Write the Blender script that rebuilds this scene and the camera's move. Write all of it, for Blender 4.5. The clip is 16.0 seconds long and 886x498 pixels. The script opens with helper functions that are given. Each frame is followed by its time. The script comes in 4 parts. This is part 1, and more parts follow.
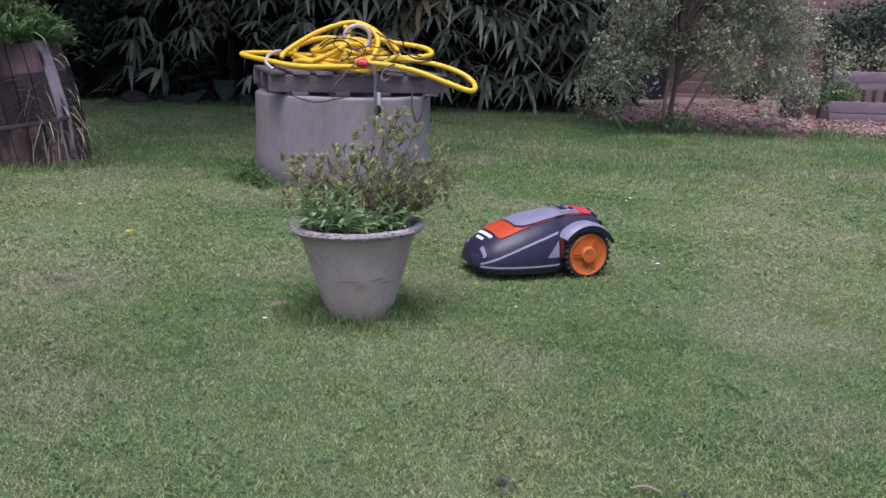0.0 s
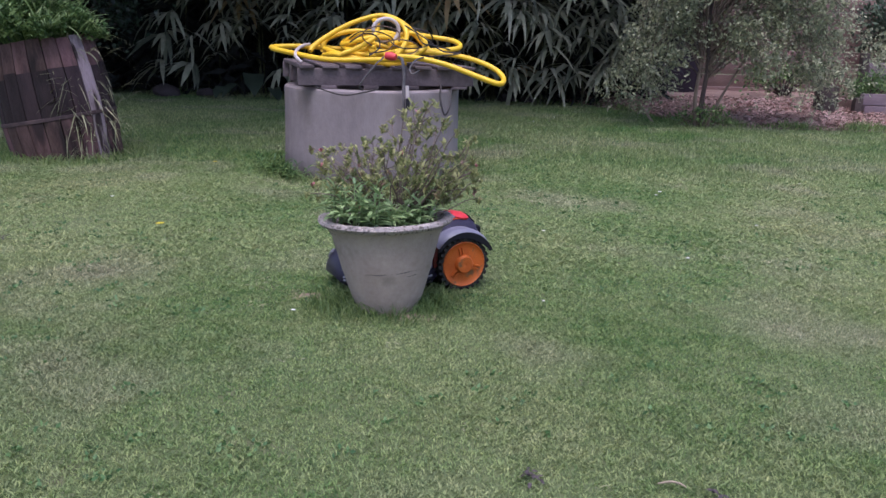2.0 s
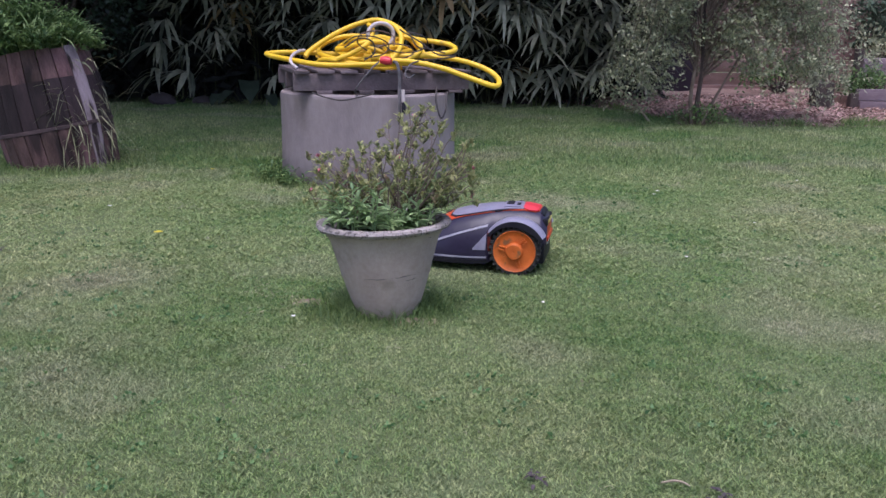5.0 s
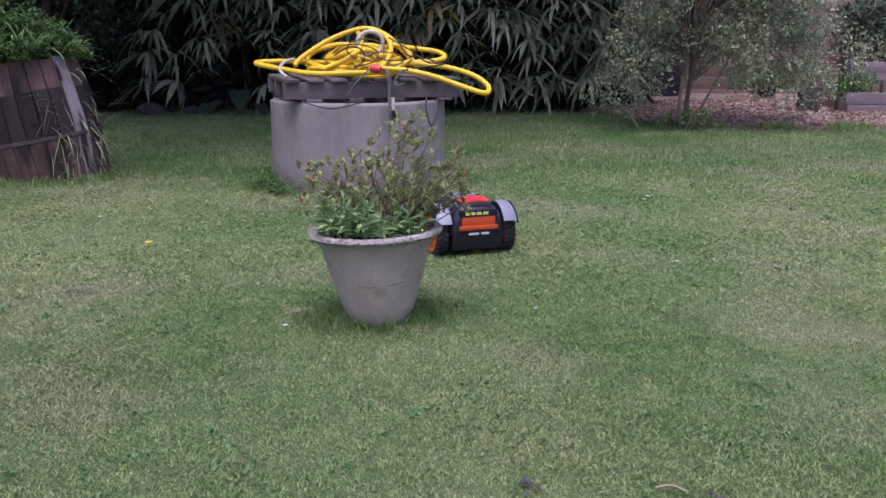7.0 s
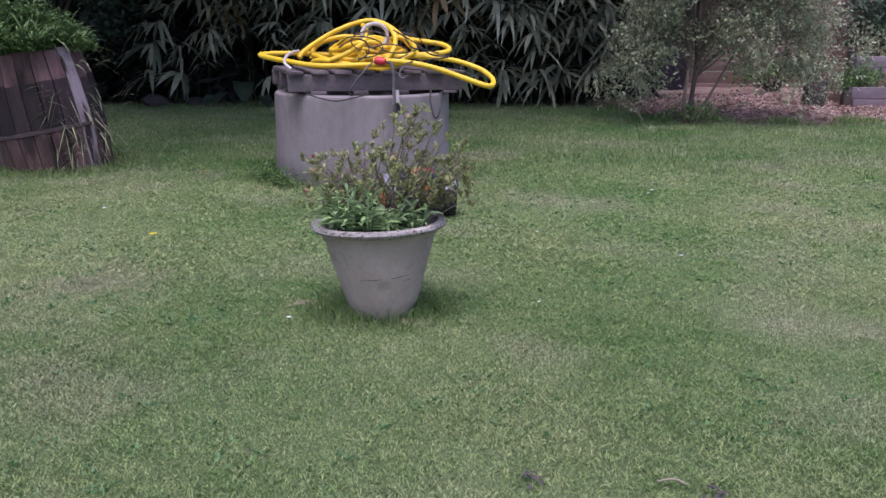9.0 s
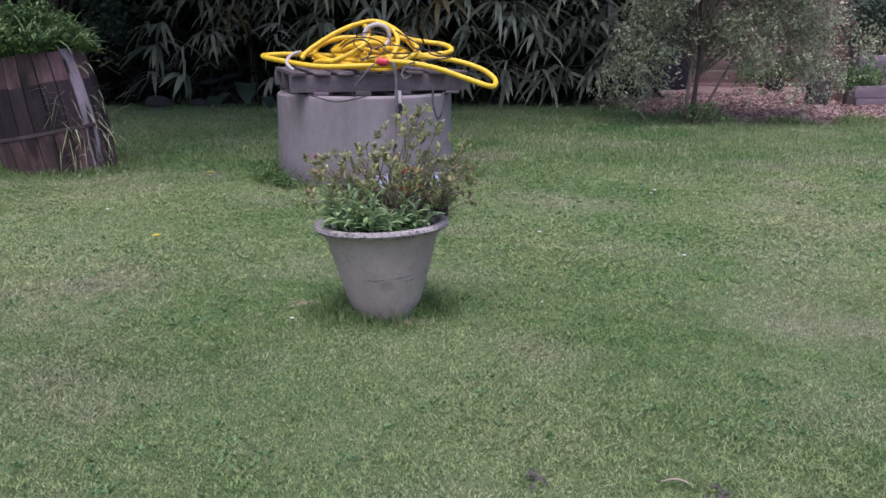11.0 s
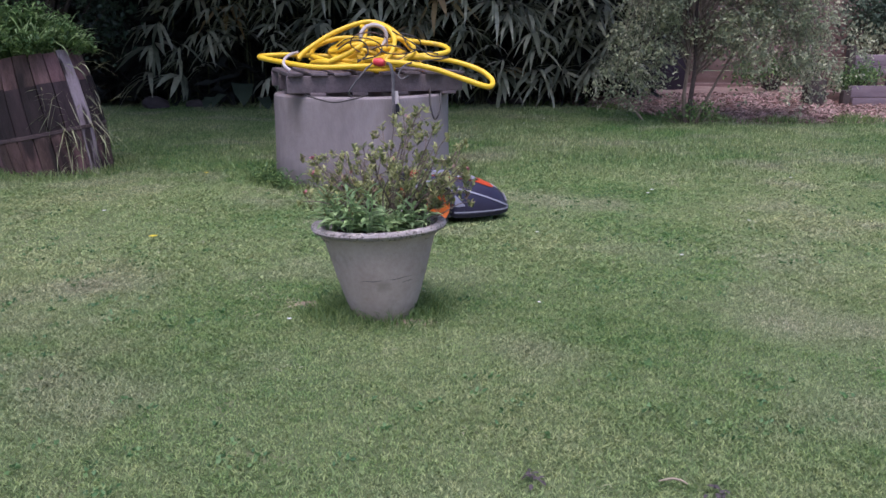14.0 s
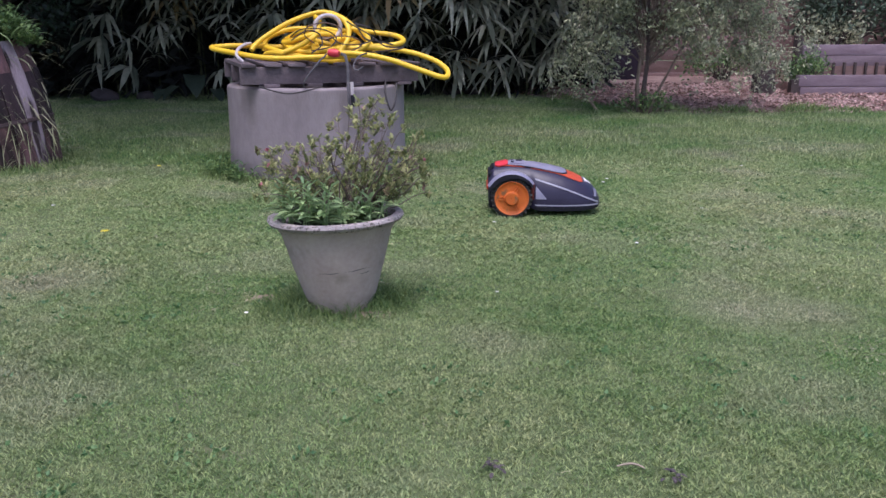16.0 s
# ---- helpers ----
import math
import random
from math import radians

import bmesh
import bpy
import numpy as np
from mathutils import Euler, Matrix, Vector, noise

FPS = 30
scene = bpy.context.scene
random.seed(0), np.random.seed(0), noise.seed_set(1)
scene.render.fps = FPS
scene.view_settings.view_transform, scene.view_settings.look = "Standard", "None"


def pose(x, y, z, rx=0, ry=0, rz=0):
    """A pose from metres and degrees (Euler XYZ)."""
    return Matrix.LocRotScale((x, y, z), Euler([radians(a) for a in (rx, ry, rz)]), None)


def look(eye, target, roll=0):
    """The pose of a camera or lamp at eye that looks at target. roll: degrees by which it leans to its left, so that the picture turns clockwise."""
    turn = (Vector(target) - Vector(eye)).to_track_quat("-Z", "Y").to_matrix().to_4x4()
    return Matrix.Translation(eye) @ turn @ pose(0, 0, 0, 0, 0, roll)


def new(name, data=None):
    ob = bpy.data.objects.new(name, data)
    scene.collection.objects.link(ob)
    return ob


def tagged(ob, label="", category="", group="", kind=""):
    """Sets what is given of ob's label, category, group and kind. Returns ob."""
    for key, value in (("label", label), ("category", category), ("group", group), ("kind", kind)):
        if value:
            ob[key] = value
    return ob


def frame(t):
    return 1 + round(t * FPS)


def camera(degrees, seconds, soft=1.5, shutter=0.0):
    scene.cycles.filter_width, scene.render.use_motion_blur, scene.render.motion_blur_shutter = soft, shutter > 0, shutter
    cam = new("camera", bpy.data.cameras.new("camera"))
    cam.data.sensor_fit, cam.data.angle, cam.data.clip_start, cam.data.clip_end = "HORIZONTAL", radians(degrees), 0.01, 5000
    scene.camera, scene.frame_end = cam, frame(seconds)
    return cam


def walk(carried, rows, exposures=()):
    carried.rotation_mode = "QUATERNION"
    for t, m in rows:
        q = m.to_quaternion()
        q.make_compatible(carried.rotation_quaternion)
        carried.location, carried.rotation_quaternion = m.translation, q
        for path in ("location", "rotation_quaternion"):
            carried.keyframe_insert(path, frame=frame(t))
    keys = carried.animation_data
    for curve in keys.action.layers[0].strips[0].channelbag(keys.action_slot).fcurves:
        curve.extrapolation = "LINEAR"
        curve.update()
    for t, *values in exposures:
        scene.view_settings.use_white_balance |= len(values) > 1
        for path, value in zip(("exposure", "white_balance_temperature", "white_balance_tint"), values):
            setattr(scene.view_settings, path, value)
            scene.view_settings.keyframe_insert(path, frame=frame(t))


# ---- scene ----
# ---- camera ----
cam = camera(55.19, 16.0, soft=1.5)
EYE = (0.0, 0.0, 1.0)
TURNS = [
    (0.0, 75.983, -1.732, -0.823), (0.5, 75.966, -1.566, -0.591), (1.0, 75.509, -1.371, 0.506),
    (1.5, 75.476, -1.528, 0.837), (2.0, 75.475, -1.510, 1.055), (2.5, 75.583, -1.389, 1.150),
    (3.0, 75.554, -1.220, 0.842), (3.5, 75.486, -1.101, 0.876), (3.7, 75.509, -0.936, 0.646),
    (5.8, 76.092, -0.189, 0.643), (6.0, 76.200, -0.102, 0.297), (6.5, 76.130, -0.101, 0.106),
    (7.0, 76.184, -0.000, 0.000), (7.5, 75.991, -0.200, -0.084), (8.0, 75.710, -0.076, -0.183),
    (8.5, 75.513, -0.288, 0.109), (9.0, 75.710, -0.214, 0.307), (11.5, 75.739, -0.019, 0.459),
    (12.0, 75.743, -0.003, 0.501), (12.5, 75.765, 0.031, 0.583), (13.0, 75.788, 0.061, 0.407),
    (13.5, 75.711, -0.006, 0.368), (14.0, 75.762, 0.083, 0.241), (14.5, 75.735, 0.148, -0.074),
    (15.0, 75.501, 0.039, -0.732), (15.5, 75.108, -0.040, -1.915), (16.0, 75.152, 0.110, -2.716),
]
walk(cam, [(t, pose(*EYE, a, b, c)) for t, a, b, c in TURNS],
     exposures=[(0.0, 0.65, 5740, 21), (16.0, 0.71, 5740, 21)])

# ---- sky and sun: bright overcast ----
world = bpy.data.worlds.new("overcast_sky")
scene.world = world
world.use_nodes = True
wn = world.node_tree
sky = wn.nodes.new("ShaderNodeTexSky")
sky.sky_type, sky.sun_disc = "NISHITA", False
sky.sun_elevation, sky.sun_rotation = radians(72), radians(190)
sky.air_density, sky.dust_density = 1.0, 4.0
wn.links.new(sky.outputs[0], wn.nodes["Background"].inputs[0])
wn.nodes["Background"].inputs[1].default_value = 0.13
sun_data = bpy.data.lights.new("sun", "SUN")
sun_data.energy, sun_data.angle, sun_data.color = 1.5, radians(40), (1.0, 0.96, 0.92)
sun = new("sun", sun_data)
sun.matrix_world = look((-1, 1, 16), (0, 6, 0))


# ---- materials ----
def mat(name, c1, c2, rough=0.8, scale=6.0, bump=0.25, bscale=60.0, metal=0.0, island=0.0, thin=0.0,
        spots=None, spot_scale=20.0, spot_level=0.62, spot_soft=0.08, per_object=0.0, stretch=(1, 1, 1), spec=0.4, fine_scale=0.0, fine_share=0.35):
    """A surface with two colours mixed by broad and fine noise, optional spots, and relief."""
    m = bpy.data.materials.new(name)
    m.use_nodes = True
    nt = m.node_tree
    bsdf = nt.nodes["Principled BSDF"]
    co = nt.nodes.new("ShaderNodeTexCoord")
    mp = nt.nodes.new("ShaderNodeMapping")
    mp.inputs["Scale"].default_value = stretch
    nt.links.new(co.outputs["Object"], mp.inputs[0])

    def tex(sc, detail=6.0):
        n = nt.nodes.new("ShaderNodeTexNoise")
        n.inputs["Scale"].default_value, n.inputs["Detail"].default_value = sc, detail
        nt.links.new(mp.outputs[0], n.inputs["Vector"])
        return n.outputs["Fac"]

    def ramp(value, lo, hi):
        r = nt.nodes.new("ShaderNodeMapRange")
        r.inputs[1].default_value, r.inputs[2].default_value = lo, hi
        nt.links.new(value, r.inputs[0])
        return r.outputs[0]

    def mixed(fac, a, b):
        x = nt.nodes.new("ShaderNodeMix")
        x.data_type = "RGBA"
        nt.links.new(fac, x.inputs[0])
        for sock, v in ((x.inputs[6], a), (x.inputs[7], b)):
            if isinstance(v, tuple):
                sock.default_value = (*v, 1)
            else:
                nt.links.new(v, sock)
        return x.outputs[2]

    add = nt.nodes.new("ShaderNodeMath")
    add.operation = "MULTIPLY_ADD"
    nt.links.new(tex(scale), add.inputs[0])
    add.inputs[1].default_value = 1 - fine_share
    fine = nt.nodes.new("ShaderNodeMath")
    fine.operation = "MULTIPLY"
    nt.links.new(tex(fine_scale or scale * 9), fine.inputs[0])
    fine.inputs[1].default_value = fine_share
    nt.links.new(fine.outputs[0], add.inputs[2])
    colour = mixed(ramp(add.outputs[0], 0.36, 0.64), c1, c2)
    if spots:
        colour = mixed(ramp(tex(spot_scale, 4), spot_level, spot_level + spot_soft), colour, spots)
    if island or per_object:
        if island:
            source = nt.nodes.new("ShaderNodeNewGeometry").outputs["Random Per Island"]
        else:
            source = nt.nodes.new("ShaderNodeObjectInfo").outputs["Random"]
        amount = island or per_object
        r = nt.nodes.new("ShaderNodeMapRange")
        r.inputs[3].default_value, r.inputs[4].default_value = 1 - amount, 1 + amount
        nt.links.new(source, r.inputs[0])
        h = nt.nodes.new("ShaderNodeHueSaturation")
        nt.links.new(r.outputs[0], h.inputs["Value"])
        r2 = nt.nodes.new("ShaderNodeMapRange")
        r2.inputs[3].default_value, r2.inputs[4].default_value = 0.5 + 0.05 * amount, 0.5 - 0.06 * amount
        nt.links.new(source, r2.inputs[0])
        nt.links.new(r2.outputs[0], h.inputs["Hue"])
        nt.links.new(colour, h.inputs["Color"])
        colour = h.outputs[0]
    nt.links.new(colour, bsdf.inputs["Base Color"])
    bsdf.inputs["Roughness"].default_value = rough
    bsdf.inputs["Metallic"].default_value = metal
    bsdf.inputs["Specular IOR Level"].default_value = spec
    if bump:
        b = nt.nodes.new("ShaderNodeBump")
        b.inputs["Strength"].default_value, b.inputs["Distance"].default_value = bump, 0.01
        nt.links.new(tex(bscale, 8), b.inputs["Height"])
        nt.links.new(b.outputs[0], bsdf.inputs["Normal"])
    if thin:
        tr = nt.nodes.new("ShaderNodeBsdfTranslucent")
        nt.links.new(colour, tr.inputs[0])
        ms = nt.nodes.new("ShaderNodeMixShader")
        ms.inputs[0].default_value = thin
        nt.links.new(bsdf.outputs[0], ms.inputs[1])
        nt.links.new(tr.outputs[0], ms.inputs[2])
        nt.links.new(ms.outputs[0], nt.nodes["Material Output"].inputs[0])
    return m


SOIL = mat("lawn_soil", (0.085, 0.115, 0.045), (0.125, 0.15, 0.065), 0.95, 0.9, 0.6, 90, spots=(0.14, 0.13, 0.08), spot_scale=6.0, spot_level=0.60, spot_soft=0.15)
GRASS = mat("lawn_grass", (0.14, 0.265, 0.08), (0.365, 0.405, 0.20), 0.5, 0.7, 0, island=0.4, thin=0.4,
            spots=(0.40, 0.39, 0.26), spot_scale=1.1, spot_level=0.52, spot_soft=0.2, spec=0.35, fine_scale=14, fine_share=0.34)
CLOVER = mat("clover_leaf", (0.07, 0.16, 0.055), (0.13, 0.24, 0.09), 0.5, 6, 0, island=0.4, thin=0.3)
BARE_EARTH = mat("bare_earth", (0.20, 0.145, 0.10), (0.30, 0.235, 0.17), 0.95, 14, 0.8, 70, spots=(0.10, 0.13, 0.05), spot_scale=30, spot_level=0.56)
DRY_GRASS = mat("dry_grass", (0.37, 0.36, 0.24), (0.27, 0.29, 0.15), 0.8, 3, 0, island=0.4, thin=0.2)
TALL_GRASS = mat("tall_grass", (0.13, 0.22, 0.065), (0.25, 0.32, 0.13), 0.6, 3, 0, island=0.4, thin=0.4)
MULCH = mat("bark_mulch", (0.21, 0.13, 0.11), (0.36, 0.25, 0.22), 0.9, 2.5, 0.6, 40, spots=(0.36, 0.28, 0.26), spot_scale=14)
MULCH_CHIP = mat("bark_chip", (0.22, 0.135, 0.11), (0.44, 0.32, 0.28), 0.9, 4, 0.2, 60, island=0.5)
CONCRETE = mat("weathered_concrete", (0.215, 0.178, 0.185), (0.30, 0.255, 0.26), 0.9, 2.2, 0.35, 70, stretch=(1, 1, 0.45),
               spots=(0.19, 0.155, 0.15), spot_scale=3.4, spot_level=0.57, spot_soft=0.14)
POT_STONE = mat("cast_stone", (0.33, 0.265, 0.23), (0.43, 0.36, 0.32), 0.92, 7, 0.22, 140,
                spots=(0.24, 0.205, 0.165), spot_scale=11, spot_level=0.58, spot_soft=0.18)
RIM_STONE = mat("cast_stone_rim", (0.30, 0.255, 0.25), (0.44, 0.385, 0.375), 0.92, 20, 0.7, 140,
                spots=(0.13, 0.11, 0.10), spot_scale=85, spot_level=0.55)
CRACK = mat("mortar_crack", (0.10, 0.09, 0.085), (0.14, 0.125, 0.12), 0.95, 20)
PALLET_WOOD = mat("weathered_pallet_wood", (0.10, 0.076, 0.082), (0.17, 0.135, 0.145), 0.85, 5, 0.4, 80, stretch=(1, 5, 1), per_object=0.25)
STAVE_WOOD = mat("barrel_stave_wood", (0.07, 0.036, 0.034), (0.165, 0.095, 0.09), 0.85, 6, 0.6, 70, stretch=(3, 3, 0.6),
                 per_object=0.35, spots=(0.03, 0.018, 0.018), spot_scale=2.6, spot_level=0.52, spot_soft=0.1)
BARE_STAVE = mat("bleached_stave_wood", (0.20, 0.15, 0.165), (0.40, 0.32, 0.36), 0.85, 6, 0.6, 70, stretch=(3, 3, 0.6), spots=(0.04, 0.026, 0.026), spot_scale=5, spot_level=0.50)
HOOP_IRON = mat("rusted_iron_hoop", (0.06, 0.042, 0.045), (0.11, 0.075, 0.075), 0.8, 15, 0.4, 120, metal=0.3)
HOSE = mat("yellow_hose_pvc", (0.72, 0.44, 0.012), (0.80, 0.52, 0.03), 0.42, 3, 0.08, 40, spots=(0.5, 0.33, 0.05), spot_scale=9, spot_level=0.66)
CABLE = mat("black_cable", (0.02, 0.018, 0.018), (0.045, 0.035, 0.035), 0.6, 20, 0)
GREY_CABLE = mat("grey_cable", (0.06, 0.055, 0.06), (0.11, 0.10, 0.105), 0.6, 20, 0)
WHITE_TAPE = mat("white_tape", (0.42, 0.36, 0.37), (0.56, 0.50, 0.49), 0.5, 20, 0)
RED_PLASTIC = mat("red_plastic", (0.56, 0.035, 0.05), (0.64, 0.055, 0.07), 0.4, 10, 0)
SHELL = mat("anthracite_plastic", (0.018, 0.014, 0.034), (0.026, 0.021, 0.046), 0.36, 8, 0.05, 150, spec=0.42)
SHELL_LIGHT = mat("silver_grey_plastic", (0.20, 0.19, 0.26), (0.25, 0.24, 0.31), 0.35, 8, 0.04, 150, spec=0.5)
SHELL_DARK = mat("black_plastic", (0.008, 0.0075, 0.012), (0.014, 0.013, 0.018), 0.55, 12, 0.05, 150, spec=0.25)
ORANGE = mat("orange_plastic", (0.46, 0.056, 0.016), (0.53, 0.075, 0.02), 0.4, 8, 0.05, 100)
ORANGE_DIRTY = mat("dirty_orange_plastic", (0.50, 0.105, 0.016), (0.62, 0.15, 0.022), 0.5, 14, 0.1, 100, spots=(0.22, 0.10, 0.04), spot_scale=25, spot_level=0.60)
TYRE = mat("tyre_rubber", (0.018, 0.017, 0.016), (0.04, 0.037, 0.032), 0.85, 30, 0.3, 120, spots=(0.12, 0.11, 0.08), spot_scale=40, spot_level=0.66)
WHITE_PRINT = mat("white_print", (0.75, 0.73, 0.75), (0.85, 0.83, 0.85), 0.5, 10, 0)
YELLOW_PRINT = mat("yellow_print", (0.62, 0.52, 0.12), (0.72, 0.62, 0.2), 0.5, 10, 0)
SLEEPER = mat("sleeper_wood", (0.15, 0.11, 0.13), (0.24, 0.185, 0.21), 0.88, 4, 0.4, 60, stretch=(0.5, 3, 3), per_object=0.15)
FENCE_WOOD = mat("red_brown_fence_wood", (0.18, 0.112, 0.10), (0.28, 0.18, 0.165), 0.88, 4, 0.4, 60, stretch=(0.6, 3, 3), per_object=0.2)
# near-black stands for the deep shade behind the hedge, not for a wood colour
SHADE_BOARDS = mat("near_black_shade_boards", (0.032, 0.024, 0.034), (0.048, 0.036, 0.05), 0.95, 3, 0.4, 40, spec=0.2)
BARK = mat("tree_bark", (0.10, 0.075, 0.06), (0.19, 0.15, 0.12), 0.9, 18, 0.6, 90, stretch=(1, 1, 0.4))
DARK_BARK = mat("dark_bark", (0.045, 0.035, 0.035), (0.08, 0.06, 0.055), 0.9, 18, 0.6, 90)
TWIG = mat("shrub_twig", (0.13, 0.10, 0.085), (0.22, 0.17, 0.14), 0.9, 20, 0.3, 120)
CULM = mat("bamboo_culm", (0.05, 0.06, 0.03), (0.10, 0.10, 0.05), 0.6, 8, 0.1)
BAMBOO_LEAF = mat("bamboo_leaf", (0.11, 0.13, 0.085), (0.34, 0.35, 0.255), 0.36, 2.5, 0, island=0.75, thin=0.15, spec=0.7)
# a far darker copy of the bamboo leaf: the hedge's inner shade as colour
BAMBOO_SHADE = mat("shaded_bamboo_leaf", (0.018, 0.02, 0.021), (0.034, 0.036, 0.034), 0.7, 2, 0, island=0.4, spec=0.2)
YELLOW_LEAF = mat("withered_leaf", (0.34, 0.25, 0.11), (0.42, 0.32, 0.18), 0.6, 5, 0, island=0.2, thin=0.2)
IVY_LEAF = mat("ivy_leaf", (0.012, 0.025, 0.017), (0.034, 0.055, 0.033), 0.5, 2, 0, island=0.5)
TREE_LEAF = mat("silver_green_leaf", (0.22, 0.26, 0.15), (0.46, 0.47, 0.33), 0.5, 1.2, 0, island=0.5, thin=0.4)
SHRUB_LEAF = mat("olive_shrub_leaf", (0.23, 0.27, 0.11), (0.40, 0.40, 0.19), 0.5, 9, 0, island=0.45, thin=0.45, spots=(0.33, 0.21, 0.17), spot_scale=12, spot_level=0.60)
BUD = mat("pink_bud", (0.40, 0.10, 0.15), (0.48, 0.17, 0.2), 0.6, 20, 0, island=0.3)
WEED_LEAF = mat("bright_weed_leaf", (0.24, 0.37, 0.16), (0.38, 0.49, 0.26), 0.5, 8, 0, island=0.3, thin=0.45)
LUSH_LEAF = mat("lush_green_leaf", (0.07, 0.145, 0.045), (0.16, 0.25, 0.09), 0.5, 5, 0, island=0.5, thin=0.3)
BIG_LEAF = mat("broad_dock_leaf", (0.035, 0.05, 0.035), (0.06, 0.08, 0.055), 0.5, 6, 0.3, 30, thin=0.1)
CONIFER = mat("dark_conifer", (0.03, 0.055, 0.035), (0.07, 0.10, 0.06), 0.7, 2, 0, island=0.4)
PETAL = mat("white_petal", (0.75, 0.72, 0.74), (0.85, 0.82, 0.84), 0.6, 20, 0)
YELLOW_PETAL = mat("yellow_petal", (0.65, 0.52, 0.03), (0.72, 0.6, 0.05), 0.6, 20, 0)
STONE = mat("edging_stone", (0.05, 0.04, 0.042), (0.09, 0.072, 0.075), 0.9, 8, 0.5, 60)
SOIL_DARK = mat("pot_soil", (0.03, 0.023, 0.018), (0.06, 0.045, 0.035), 0.95, 20, 0.8, 90)
TWIG_PALE = mat("pale_dead_twig", (0.27, 0.22, 0.16), (0.38, 0.31, 0.23), 0.8, 30, 0.2)
STRIPE = mat("pale_trim_plastic", (0.27, 0.26, 0.32), (0.33, 0.32, 0.38), 0.4, 8, 0.03)
MAROON = mat("dark_red_plastic", (0.11, 0.016, 0.012), (0.15, 0.024, 0.018), 0.5, 8, 0.03)
STAINED_STAVE = mat("tar_stained_stave_wood", (0.016, 0.0095, 0.0115), (0.042, 0.025, 0.028), 0.8, 8, 0.6, 70, stretch=(3, 3, 0.6), per_object=0.3)
BROWN_CABLE = mat("brown_cable", (0.10, 0.06, 0.045), (0.16, 0.10, 0.075), 0.6, 20, 0)


# ---- mesh helpers ----
rng = np.random.default_rng(7)


def mesh_from(name, verts, tris, material=None):
    """A triangle mesh from arrays."""
    me = bpy.data.meshes.new(name)
    verts, tris = np.asarray(verts, dtype=np.float32).reshape(-1, 3), np.asarray(tris, dtype=np.int32).reshape(-1, 3)
    me.vertices.add(len(verts))
    me.vertices.foreach_set("co", verts.ravel())
    me.loops.add(tris.size)
    me.loops.foreach_set("vertex_index", tris.ravel())
    me.polygons.add(len(tris))
    me.polygons.foreach_set("loop_start", np.arange(0, tris.size, 3, dtype=np.int32))
    me.update(calc_edges=True)
    if material:
        me.materials.append(material)
    return me


def bm_mesh(name, bm, material, smooth=True):
    bmesh.ops.recalc_face_normals(bm, faces=bm.faces)
    me = bpy.data.meshes.new(name)
    bm.to_mesh(me)
    bm.free()
    me.materials.append(material)
    if smooth:
        me.polygons.foreach_set("use_smooth", [True] * len(me.polygons))
        me.set_sharp_from_angle(angle=radians(38))
    return me


def part(name, bm, material, parent=None, label="", smooth=True, at=None):
    ob = new(name, bm if isinstance(bm, bpy.types.Mesh) else bm_mesh(name, bm, material, smooth))
    ob.parent = parent
    if at is not None:
        ob.matrix_basis = at
    return tagged(ob, label) if label else ob


def thing(name, m, label, category, group="", kind=""):
    ob = new(name)
    ob.empty_display_size = 0.1
    ob.matrix_basis = m
    return tagged(ob, label, category, group, kind)


def box(bm, cx, cy, cz, sx, sy, sz, bevel=0.0, turn=0.0, jitter=0.0):
    m = Matrix.Translation((cx, cy, cz)) @ Matrix.Rotation(turn, 4, "Z") @ Matrix.Diagonal((sx, sy, sz, 1))
    vs = bmesh.ops.create_cube(bm, size=1.0, matrix=m)["verts"]
    if jitter:
        for v in vs:
            v.co += Vector([random.uniform(-jitter, jitter) for _ in range(3)])
    if bevel:
        es = list({e for v in vs for e in v.link_edges})
        bmesh.ops.bevel(bm, geom=es, offset=bevel, segments=2, affect="EDGES", profile=0.6)
    return bm


def lathe(bm, profile, n=64, wobble=0.0, close=True):
    """A turned body from (radius, height) pairs."""
    rings = []
    for k, (r, z) in enumerate(profile):
        ring = []
        for i in range(n):
            a = 2 * math.pi * i / n
            w = 1 + wobble * noise.noise((3 * math.cos(a), 3 * math.sin(a), z * 7))
            ring.append(bm.verts.new((r * w * math.cos(a), r * w * math.sin(a), z)))
        rings.append(ring)
    for a, b in zip(rings, rings[1:]):
        for i in range(n):
            bm.faces.new((a[i], a[(i + 1) % n], b[(i + 1) % n], b[i]))
    if close:
        bm.faces.new(rings[0])
        bm.faces.new(rings[-1])
    return bm


